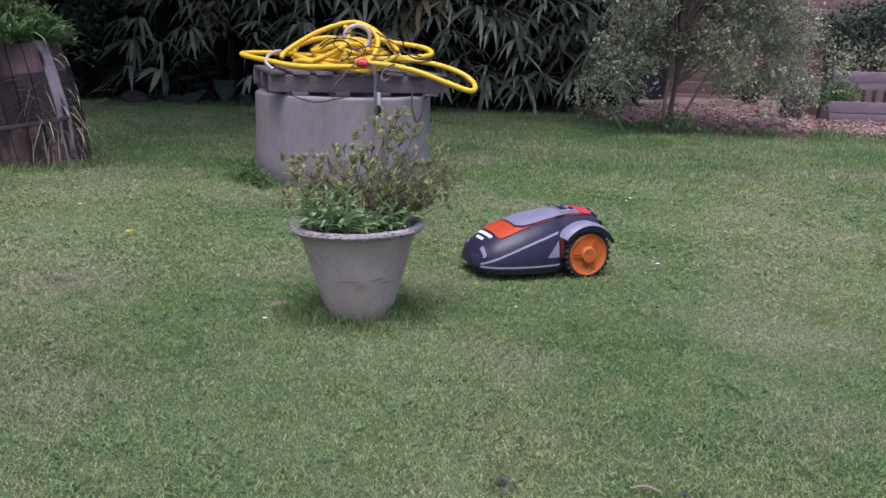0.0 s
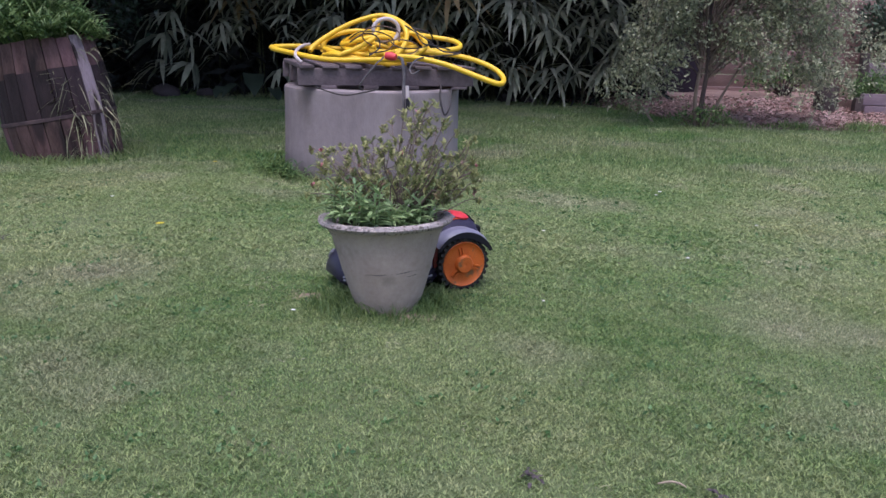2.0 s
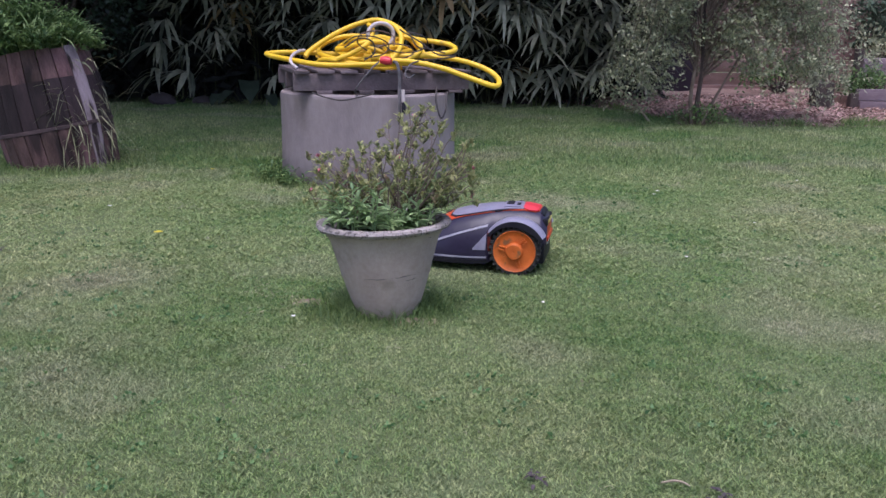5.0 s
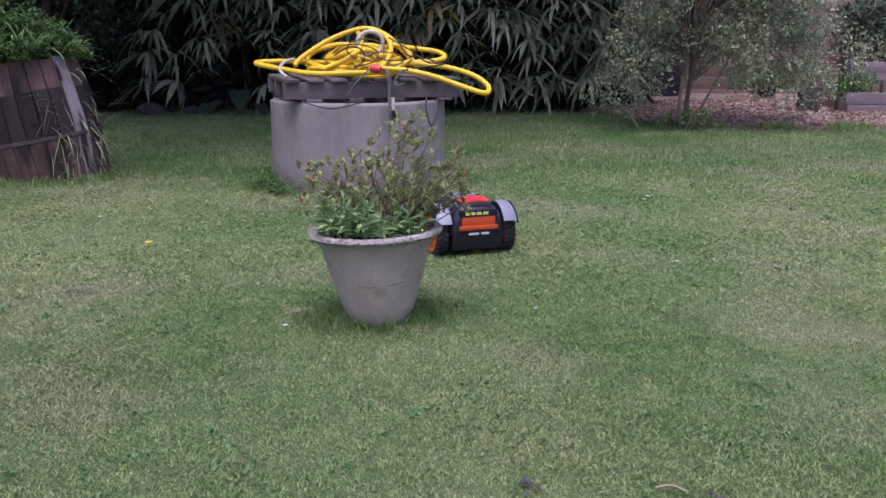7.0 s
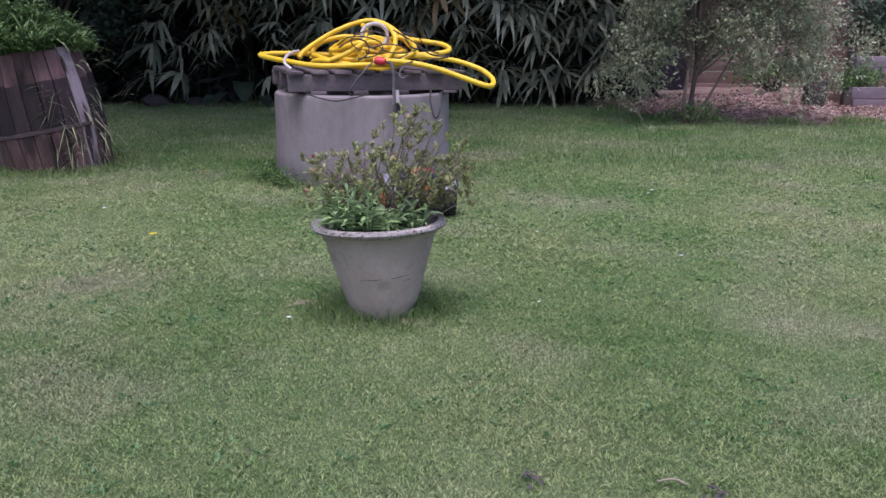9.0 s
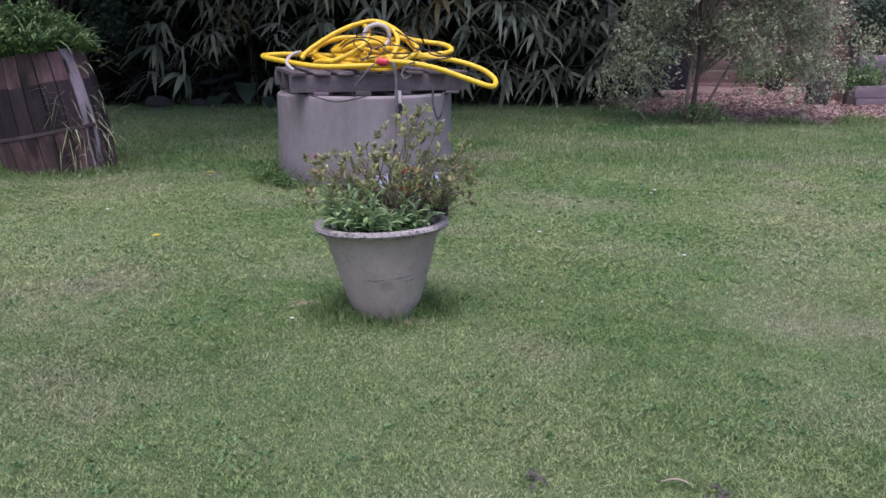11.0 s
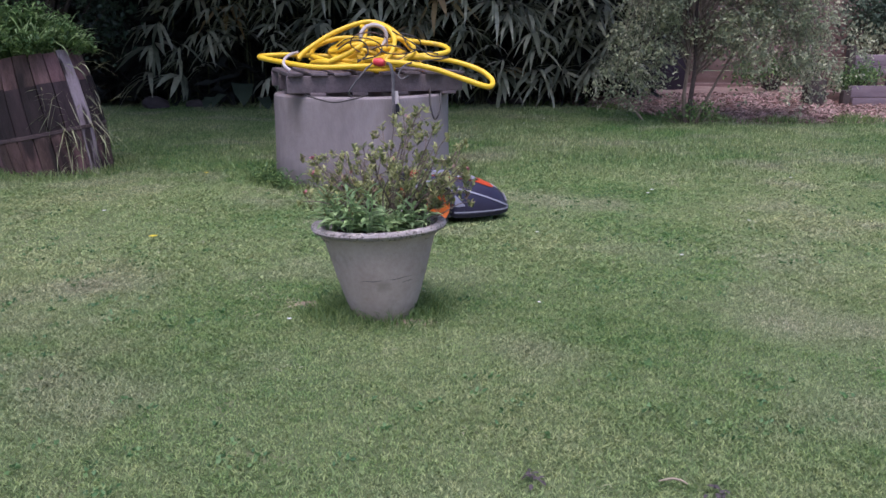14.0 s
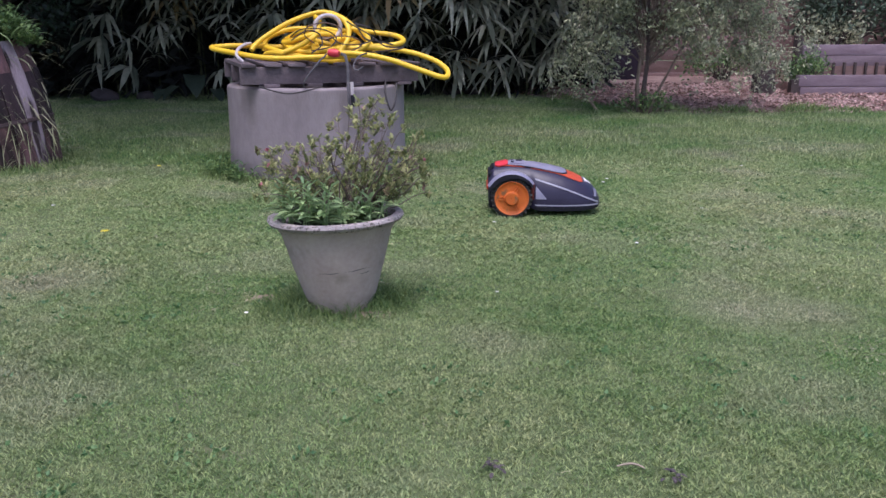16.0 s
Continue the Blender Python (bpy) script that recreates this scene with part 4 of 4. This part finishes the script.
def raised_beds():
    for name, y, x0, z0, n, w in (("raised_bed", 11.29, 5.30, 0.03, 2, 4.4), ("raised_bed", 12.34, 5.80, 0.40, 2, 4.4)):
        t = thing(name, pose(x0, y, 0), "terraced raised bed edged with weathered purple-grey timber sleepers", "raised bed", "terraced raised beds")
        for k in range(n):
            part("sleeper", box(bmesh.new(), w / 2, 0.05 * k, z0 + 0.075 + k * 0.152, w, 0.11, 0.148, 0.008, jitter=0.004), SLEEPER, t)
        part("end_post", box(bmesh.new(), -0.06, 0.03, z0 + 0.10, 0.10, 0.12, 0.26 + z0, 0.008), DARK_BARK, t)
        part("soil", box(bmesh.new(), w / 2, 0.46, z0 / 2 + 0.09, w, 0.78, 0.2 + z0, 0.01), MULCH, t)
    t = thing("low_trellis", pose(5.873, 12.260, 0.26), "row of short reddish stakes between the terraces", "trellis")
    part("rail", box(bmesh.new(), 2, 0.04, 0.09, 4.2, 0.03, 0.20, 0.003), FENCE_WOOD, t)
    for k in range(26):
        part("stake", box(bmesh.new(), 0.05 + k * 0.16, 0, 0.09, 0.035, 0.03, 0.21, 0.003), DARK_BARK, t)
    t = thing("panel_fence", pose(3.240, 14.038, 0), "red-brown horizontal board fence behind the raised beds", "fence", kind="structure")
    for k in range(9):
        part("board", box(bmesh.new(), 4.5, 0.0, 0.12 + k * 0.20, 9.0, 0.03, 0.192, 0.004), FENCE_WOOD, t)
    for k in range(6):
        part("post", box(bmesh.new(), 0.2 + k * 1.72, -0.06, 0.95, 0.10, 0.09, 1.9, 0.006), FENCE_WOOD, t)
    brown = thing("timber_box", pose(4.860, 11.410, 0), "small dark red-brown timber box under the branches", "box")
    part("panel", box(bmesh.new(), 0, 0, 0.20, 0.24, 0.2, 0.44, 0.01), DARK_BARK, brown)
    # shrubs in and behind the beds
    def bush(x, y, z, rx, rz, n, m, size, label, seed):
        r = random.Random(seed)
        b = thing("garden_shrub", pose(x, y, z), label, "shrub")
        bm = bmesh.new()
        C = []
        for k in range(n):
            a, q = r.uniform(0, 6.283), math.sqrt(r.random())
            g = Vector((rx * q * math.cos(a), rx * 0.6 * q * math.sin(a), rz * r.uniform(0.25, 1.0) * (1 - 0.4 * q)))
            tube(bm, [(g.x * 0.1, g.y * 0.1, -0.03), (g.x * 0.5, g.y * 0.5, g.z * 0.6), g], [0.014, 0.009, 0.003], 5)
            C.append(g)
        part("branching", bm, DARK_BARK, b)
        P = np.concatenate([np.array(g) + rng.normal(0, size * 1.3, (45, 3)) for g in C])
        part("foliage", small_leaves("foliage", P, rng.normal(size=P.shape) + (0, 0, 0.3), rng.uniform(0.6, 1.3, len(P)) * size, rng.uniform(0.3, 0.6, len(P)) * size, m), None, b)
    bush(5.569, 11.719, 0.22, 0.30, 0.44, 22, LUSH_LEAF, 0.06, "round green shrub in the raised bed", 1)
    bush(6.531, 13.033, 0.62, 0.38, 0.55, 16, TREE_LEAF, 0.08, "sparse yellow-green shrub on the upper terrace", 2)
    bush(6.987, 13.497, 0.7, 0.9, 1.2, 70, CONIFER, 0.09, "dense dark green shrub behind the terraces", 3)
    bush(8.404, 13.497, 0.7, 0.8, 1.2, 60, CONIFER, 0.09, "dense dark green shrub behind the terraces", 6)
    bush(4.961, 13.188, 0.2, 0.7, 0.7, 22, LUSH_LEAF, 0.07, "low green shrub behind the tree", 4)


small_tree()
raised_beds()


# ---- added evergreens, crowns out of view, that shade the far lawn and hedge ----
def overhanging_tree(x, y, rx, ry, z, n, seed):
    r = random.Random(seed)
    t = thing("shade_tree", pose(x, y, 0), "unseen evergreen tree added behind the hedge to shade the far lawn", "tree", "evergreens behind the hedge")
    part("trunk", tube(bmesh.new(), [(0, 0, -0.1), (0.1, 0, 2.0), (0.0, -0.2, z + 1.5)], [0.22, 0.18, 0.05], 10, 4), DARK_BARK, t)
    P = []
    for k in range(60):
        a, q = r.uniform(0, 6.283), math.sqrt(r.random())
        g = Vector((rx * q * math.cos(a), -ry * 0.45 + ry * q * math.sin(a), z + r.uniform(-0.6, 1.8) * (1.1 - 0.6 * q)))
        part("limb", tube(bmesh.new(), [(0, -0.1, z * 0.7), (g.x * 0.5, g.y * 0.5, z + 0.3), g], [0.05, 0.03, 0.01], 5, 3), DARK_BARK, t)
        P.append(np.array(g) + rng.normal(0, 0.5, (n // 60, 3)) * (1, 1, 0.5))
    P = np.concatenate(P)
    D = rng.normal(size=P.shape) * (1, 1, 0.4)
    part("crown", small_leaves("crown", P, D, rng.uniform(0.2, 0.36, len(P)), rng.uniform(0.12, 0.2, len(P)), CONIFER), None, t)


overhanging_tree(-5.4, 13.19, 4.0, 6.4, 4.0, 10200, 31)
overhanging_tree(-1.6, 13.34, 3.2, 5.0, 4.2, 6000, 32)
overhanging_tree(1.6, 14.50, 2.4, 4.4, 4.8, 2400, 33)


# ---- robot mower: x ahead, y to its left, origin on the ground under the rear axle ----
SX = (-0.125, -0.10, -0.03, 0.05, 0.09, 0.13, 0.20, 0.28, 0.35, 0.41, 0.45, 0.473, 0.484)
S_TOP = (0.222, 0.256, 0.270, 0.269, 0.266, 0.262, 0.250, 0.230, 0.204, 0.174, 0.143, 0.112, 0.085)
S_WID = (0.112, 0.132, 0.140, 0.145, 0.150, 0.176, 0.184, 0.182, 0.172, 0.154, 0.128, 0.098, 0.062)
S_BOT = (0.12, 0.11, 0.09, 0.07, 0.05, 0.035, 0.032, 0.032, 0.032, 0.034, 0.038, 0.045, 0.06)
POWER = 0.78


def hull_at(x, a, off=0.0):
    """A place on the mower's shell: x along it, a the angle round it (0 left, 90 top, 180 right)."""
    top, wid, bot = (float(np.interp(x, SX, s)) for s in (S_TOP, S_WID, S_BOT))
    c, s = math.cos(radians(a)), math.sin(radians(a))
    y = (wid + off) * math.copysign(abs(c) ** POWER, c)
    return Vector((x + off * max(0, (x - 0.36) * 6), y, bot + (top - bot + off) * max(s, 0) ** POWER))


def angle_for(x, z):
    top, bot = (float(np.interp(x, SX, s)) for s in (S_TOP, S_BOT))
    return math.degrees(math.asin(min(1, max(0, (z - bot) / (top - bot))) ** (1 / POWER)))


def patch(rows, off, thick=0.006):
    """A raised panel that follows the shell: rows of (x, first angle, last angle)."""
    bm = bmesh.new()
    n = 13
    grids = []
    for o in (off, off - thick):
        grids.append([[bm.verts.new(hull_at(x, a0 + (a1 - a0) * k / (n - 1), o)) for k in range(n)] for x, a0, a1 in rows])
    out, inn = grids
    R = len(rows)
    for g in grids:
        for i in range(R - 1):
            for k in range(n - 1):
                bm.faces.new((g[i][k], g[i + 1][k], g[i + 1][k + 1], g[i][k + 1]))
    edge = [(i, 0) for i in range(R)] + [(R - 1, k) for k in range(1, n)] + [(i, n - 1) for i in range(R - 2, -1, -1)] + [(0, k) for k in range(n - 2, 0, -1)]
    for (i, k), (j, l) in zip(edge, edge[1:] + edge[:1]):
        bm.faces.new((out[i][k], out[j][l], inn[j][l], inn[i][k]))
    return bm


def wheel_meshes():
    r = 0.105
    bm = lathe(bmesh.new(), [(0.084, -0.028), (0.093, -0.029), (0.096, -0.022), (0.097, 0), (0.096, 0.022), (0.093, 0.029), (0.084, 0.028), (0.084, -0.028)], 48, close=False)
    for k in range(26):
        for s in (-1, 1):
            a = 2 * math.pi * (k + 0.25 * s) / 26
            m = Matrix.Rotation(a, 4, "Z") @ Matrix.Translation((0.0975, 0, 0.0145 * s)) @ Matrix.Rotation(0.35 * s, 4, "X") @ Matrix.Diagonal((0.012, 0.012, 0.028, 1))
            bmesh.ops.create_cube(bm, size=1.0, matrix=m)
    bmesh.ops.rotate(bm, verts=bm.verts, matrix=Matrix.Rotation(radians(-90), 3, "X"))
    bmesh.ops.scale(bm, vec=(1.06, 1.0, 1.06), verts=bm.verts)
    tyre = bm_mesh("tyre", bm, TYRE)
    # the dished rim with its outer side at positive y
    bm = lathe(bmesh.new(), [(0.001, -0.012), (0.084, -0.02), (0.0865, 0.027), (0.083, 0.031), (0.079, 0.027), (0.060, 0.023), (0.036, 0.025), (0.033, 0.038), (0.029, 0.042), (0.010, 0.043), (0.001, 0.041)], 48, close=False)
    for k in range(3):
        a = 2 * math.pi * k / 3
        for d in (-1, 1):
            m = Matrix.Rotation(a, 4, "Z") @ Matrix.Translation((0.048, 0.006 * d, 0.0255)) @ Matrix.Diagonal((0.034, 0.005, 0.012, 1))
            bmesh.ops.create_cube(bm, size=1.0, matrix=m)
        m = Matrix.Rotation(a + 1.05, 4, "Z") @ Matrix.Translation((0.054, 0.0, 0.0225)) @ Matrix.Diagonal((0.02, 0.03, 0.004, 1))
        bmesh.ops.create_cube(bm, size=1.0, matrix=m)
    bmesh.ops.rotate(bm, verts=bm.verts, matrix=Matrix.Rotation(radians(-90), 3, "X"))
    bmesh.ops.scale(bm, vec=(1.07, 1.0, 1.07), verts=bm.verts)
    rim = bm_mesh("rim", bm, ORANGE_DIRTY)
    return tyre, rim


def mower():
    t = thing("robot_mower", pose(0.6, 5, 0), "dark grey and orange robotic lawn mower driving on the grass", "robot mower")
    xs = np.concatenate([np.linspace(-0.125, -0.09, 5), np.linspace(-0.06, 0.42, 26), np.linspace(0.43, 0.484, 9)])
    bm = bmesh.new()
    rings = [[bm.verts.new(hull_at(x, 180 * k / 30)) for k in range(31)] for x in xs]
    for p, q in zip(rings, rings[1:]):
        for k in range(30):
            bm.faces.new((p[k], q[k], q[k + 1], p[k + 1]))
        bm.faces.new((p[0], p[30], q[30], q[0]))
    bm.faces.new(rings[0])
    bm.faces.new(rings[-1])
    part("shell", bm, SHELL, t)
    # lower bumper skirt
    rows = [(x, 0.0, 1.0) for x in np.linspace(0.12, 0.484, 22)]
    for side in (0, 1):
        rr = []
        for x, _, _ in rows:
            a = angle_for(x, 0.052)
            rr.append((x, 0.5, a) if side == 0 else (x, 180 - a, 179.5))
        part("bumper", patch(rr, 0.004, 0.01), SHELL_DARK, t, "black lower bumper")
        for name, z0, z1, w in (("side_strip", 0.196, 0.070, 0.008), ("lower_strip", 0.063, 0.060, 0.007)):
            rr = []
            for x in np.linspace(0.125, 0.468, 26):
                u = (x - 0.125) / (0.468 - 0.125)
                z = z0 + (z1 - z0) * u + (0.010 * math.sin(math.pi * u) if name == "side_strip" else 0)
                a0, a1 = angle_for(x, z - w / 2), angle_for(x, z + w / 2)
                rr.append((x, a0, a1) if side == 0 else (x, 180 - a1, 180 - a0))
            part(name, patch(rr, 0.003, 0.005), STRIPE, t, "pale grey trim strip")
        rr = []
        for x in np.linspace(0.128, 0.185, 6):
            u = (x - 0.128) / 0.057
            a0, a1 = angle_for(x, 0.095), angle_for(x, 0.165 - 0.065 * u)
            rr.append((x, a0, a1) if side == 0 else (x, 180 - a1, 180 - a0))
        part("side_inset", patch(rr, 0.002, 0.004), SHELL_LIGHT, t)
    # orange surround and grey lid on the top
    rows = []
    for x in np.linspace(-0.088, 0.385, 30):
        h = float(np.interp(x, (-0.088, -0.07, 0.05, 0.25, 0.33, 0.37, 0.385), (18, 25, 26, 28, 32, 32, 26)))
        rows.append((x, 90 - h, 90 + h))
    part("top_surround", patch(rows, 0.003, 0.006), ORANGE, t, "orange surround of the lid")
    rows = []
    for x in np.linspace(-0.02, 0.298, 24):
        h = float(np.interp(x, (-0.02, 0.05, 0.22, 0.275, 0.298), (22, 22.5, 24.5, 23, 15)))
        rows.append((x, 90 - h, 90 + h))
    part("lid", patch(rows, 0.0055, 0.006), SHELL_LIGHT, t, "silver grey service lid")
    rows = [(x, 90 - h - 2.5, 90 + h + 2.5) for x, h in ((-0.022, 20), (0.05, 22.5), (0.15, 23.7), (0.22, 24.5), (0.278, 24), (0.304, 16))]
    part("lid_seam", patch(rows, 0.0042, 0.004), SHELL_DARK, t)
    part("control_panel", patch([(x, 72, 108) for x in (-0.005, 0.02, 0.045, 0.07)], 0.009, 0.006), SHELL_LIGHT, t)
    part("display", patch([(x, 80, 94) for x in (0.028, 0.04, 0.052, 0.06)], 0.011, 0.004), SHELL_DARK, t, "dark display")
    part("key", patch([(x, 97, 104) for x in (-0.002, 0.006, 0.014)], 0.012, 0.005), SHELL_DARK, t)
    part("key", patch([(x, 78, 86) for x in (-0.002, 0.006, 0.014)], 0.012, 0.005), SHELL_DARK, t)
    part("stop_button", patch([(x, 90 - h, 90 + h) for x, h in ((-0.085, 18), (-0.075, 23), (-0.05, 25), (-0.03, 24), (-0.018, 19))], 0.008, 0.008), RED_PLASTIC, t, "red stop button")
    part("grip_recess", patch([(x, 90 - h, 90 + h) for x, h in ((-0.112, 24), (-0.104, 27), (-0.096, 26))], 0.006, 0.006), SHELL_DARK, t)
    # front markings, drawn as plain bars
    for x0, x1, a0, a1 in ((0.398, 0.412, 72, 108), (0.424, 0.434, 82, 99)):
        part("print", patch([(x0, a0, a1), ((x0 + x1) / 2, a0, a1), (x1, a0, a1)], 0.003, 0.003), WHITE_PRINT, t, "white marking on the nose")
    for a0, a1 in ((30, 62), (118, 150)):
        part("charge_contact", patch([(x, a0, a1) for x in (0.445, 0.451, 0.457)], 0.005, 0.006), SHELL_LIGHT, t, "grey front contact")
    # fenders over the wheels
    for s in (-1, 1):
        bm = bmesh.new()
        rings = []
        for k in range(19):
            a = radians(34 + (152 - 34) * k / 18)
            r0 = 0.142
            ring = []
            for y, d in ((0.130, -0.006), (0.130, 0.0), (0.170, 0.002), (0.188, -0.003), (0.198, -0.011), (0.196, -0.015), (0.184, -0.010), (0.170, -0.007)):
                ring.append(bm.verts.new(((r0 + d) * math.cos(a) - 0.0, s * y, 0.100 + (r0 + d) * math.sin(a))))
            rings.append(ring)
        for p, q in zip(rings, rings[1:]):
            for i in range(8):
                bm.faces.new((p[i], p[(i + 1) % 8], q[(i + 1) % 8], q[i]))
        bm.faces.new(rings[0])
        bm.faces.new(rings[-1])
        fender = part("fender", bm, SHELL_LIGHT, t, "silver grey wheel arch")
        bm = bmesh.new()
        rings = []
        for k in range(19):
            u = k / 18
            a = radians(30 + (156 - 30) * u)
            deep = 0.012 + 0.026 * math.sin(math.pi * u) * u
            rings.append([bm.verts.new((rr * math.cos(a), s * y, 0.100 + rr * math.sin(a))) for rr, y in ((0.131, 0.199), (0.134, 0.206), (0.134 - deep, 0.208), (0.134 - deep, 0.200))])
        for p, q in zip(rings, rings[1:]):
            for i in range(4):
                bm.faces.new((p[i], p[(i + 1) % 4], q[(i + 1) % 4], q[i]))
        bm.faces.new(rings[0])
        bm.faces.new(rings[-1])
        part("lip", bm, SHELL_DARK, fender, "black lower lip")
        part("wheel_well", box(bmesh.new(), 0.112, s * 0.152, 0.135, 0.02, 0.045, 0.09, 0.008), MAROON, t)
    # rear: chassis, battery flap, markings
    part("chassis", box(bmesh.new(), -0.035, 0, 0.085, 0.17, 0.25, 0.10, 0.012), SHELL_DARK, t, "black rear chassis")
    bm = box(bmesh.new(), -0.116, 0, 0.168, 0.020, 0.175, 0.060, 0.008)
    box(bm, -0.121, 0, 0.142, 0.024, 0.195, 0.022, 0.007)
    part("battery_flap", bm, ORANGE, t, "orange rear flap")
    part("rear_brow", box(bmesh.new(), -0.112, 0, 0.211, 0.028, 0.19, 0.032, 0.008), SHELL_DARK, t)
    for k, (y0, w) in enumerate(((0.055, 0.022), (0.027, 0.02), (-0.002, 0.024), (-0.034, 0.026))):
        part("print", box(bmesh.new(), -0.1275, y0, 0.211, 0.002, w, 0.013), YELLOW_PRINT, t, "yellow marking on the tail", smooth=False)
    part("print", box(bmesh.new(), -0.1215, 0.022, 0.115, 0.004, 0.05, 0.014), WHITE_PRINT, t, "white marking on the tail", smooth=False)
    part("print", box(bmesh.new(), -0.1215, -0.035, 0.115, 0.004, 0.04, 0.014), WHITE_PRINT, t, "white marking on the tail", smooth=False)
    tyre, rim = wheel_meshes()
    wheels = []
    for s in (1, -1):
        w = new("wheel")
        w.parent = t
        w.matrix_basis = pose(0, s * 0.170, 0.103)
        part("tyre", tyre, None, w, "black lugged tyre")
        part("rim", rim, None, w, "orange rim", at=pose(0, 0, 0, 0, 0, 0 if s > 0 else 180))
        wheels.append((s, w))
    part("axle", tube(bmesh.new(), [(0, -0.16, 0.099), (0, 0.16, 0.099)], 0.012, 8), SHELL_DARK, t)
    part("front_wheel", tube(bmesh.new(), [(0.36, -0.02, 0.03), (0.36, 0.02, 0.03)], 0.032, 20), TYRE, t)
    return t, wheels


MOWER, WHEELS = mower()

MOWER_WAY = [
    (0.0, 0.639, 3.737, 200.7), (0.5, 0.450, 3.684, 201.7), (1.0, 0.248, 3.603, 204.6), (1.5, 0.074, 3.455, 205.5),
    (2.0, -0.041, 3.408, 206.4), (2.5, -0.014, 3.402, 207.2), (3.0, 0.105, 3.489, 211.7), (3.5, 0.224, 3.603, 216.4),
    (3.8, 0.284, 3.651, 218.3), (4.5, 0.313, 3.678, 192.3), (5.2, 0.305, 3.670, 157.6), (5.8, 0.278, 3.638, 128.0),
    (6.0, 0.252, 3.679, 123.3), (6.5, 0.194, 3.853, 113.1), (7.0, 0.130, 4.025, 107.6), (7.5, 0.064, 4.235, 103.3),
    (8.0, -0.013, 4.400, 101.6), (8.5, -0.092, 4.576, 101.2), (9.0, -0.158, 4.677, 99.4), (9.4, -0.194, 4.698, 97.8),
    (11.6, -0.215, 4.698, 95.2), (12.0, -0.186, 4.690, 92.6), (12.5, -0.179, 4.674, 80.0), (13.0, -0.181, 4.649, 67.3),
    (13.5, -0.167, 4.612, 39.8), (14.0, -0.135, 4.604, 19.3), (14.5, -0.024, 4.652, 0.8), (15.0, 0.185, 4.660, -4.6),
    (15.5, 0.388, 4.629, -4.6), (16.0, 0.589, 4.598, -4.6),
]


def mower_at(t):
    ts = [r[0] for r in MOWER_WAY]
    return [float(np.interp(t, ts, [r[k] for r in MOWER_WAY])) for k in (1, 2, 3)]


def motions():
    walk(MOWER, [(t, pose(x, y, 0.001, 0, 0, h)) for t, x, y, h in MOWER_WAY])
    for s, w in WHEELS:
        rows, roll = [], 0.0
        times = [k * 0.2 for k in range(81)]
        last = None
        for t in times:
            x, y, h = mower_at(t)
            hub = Vector((x - math.sin(radians(h)) * s * 0.17, y + math.cos(radians(h)) * s * 0.17))
            if last is not None:
                roll += (hub - last).dot(Vector((math.cos(radians(h)), math.sin(radians(h))))) / 0.105
            last = hub
            rows.append((t, pose(0, s * 0.170, 0.103, 0, math.degrees(roll), 0)))
        walk(w, rows)


# ---- small things on the lawn ----
def lawn_bits():
    def flower(x, y, s, m, label):
        t = thing("daisy", pose(x, y, 0), label, "flower", "lawn flowers")
        part("stem", tube(bmesh.new(), [(0, 0, -0.01), (0.002, 0, 0.026)], 0.0015, 5), TALL_GRASS, t)
        a = np.linspace(0, 2 * math.pi, 10)[:-1]
        part("bloom", leaves("bloom", np.tile((0.002, 0, 0.027), (9, 1)), np.stack([np.cos(a), np.sin(a), np.full(9, 0.3)], 1), s, s * 0.5, 0.1, m), None, t)
    white, yellow = "small white daisy in the lawn", "yellow dandelion head in the short grass"
    flower(-1.458, 4.085, 0.026, YELLOW_PETAL, yellow)
    flower(-1.742, 6.079, 0.02, YELLOW_PETAL, yellow)
    r = random.Random(9)
    for x, y in ((-1.954, 4.727), (1.154, 10.097), (0.861, 9.556), (1.063, 3.722), (2.390, 5.847), (1.316, 5.383), (0.456, 4.186), (1.266, 5.267), (1.620, 4.456), (-0.557, 2.834), (0.344, 3.027)):
        flower(x, y, r.uniform(0.007, 0.011) if y < 4.5 else r.uniform(0.012, 0.018), PETAL, white)
    t = thing("dead_twig", pose(0.513, 1.740, 0.012, 0, 0, -8), "short pale dead twig lying on the lawn", "twig")
    part("stick", tube(bmesh.new(), [(-0.03, 0, 0), (0, 0.004, 0.006), (0.022, 0, 0.004), (0.033, -0.006, 0)], [0.002, 0.003, 0.0025, 0.0015], 6, 3), TWIG_PALE, t)
    for x, y in ((0.192, 1.752), (-2.076, 3.761), (0.597, 1.690)):
        t = thing("dead_leaves", pose(x, y, 0.01), "small dark shrivelled leaves lying on the lawn", "leaves")
        q = rng.normal(0, 0.012, (14, 3)) * (1, 1, 0.3) + (0, 0, 0.008)
        part("litter", leaves("litter", q, rng.normal(size=(14, 3)) * (1, 1, 0.3), 0.018, 0.010, 0.1, STONE), None, t)


lawn_bits()
motions()
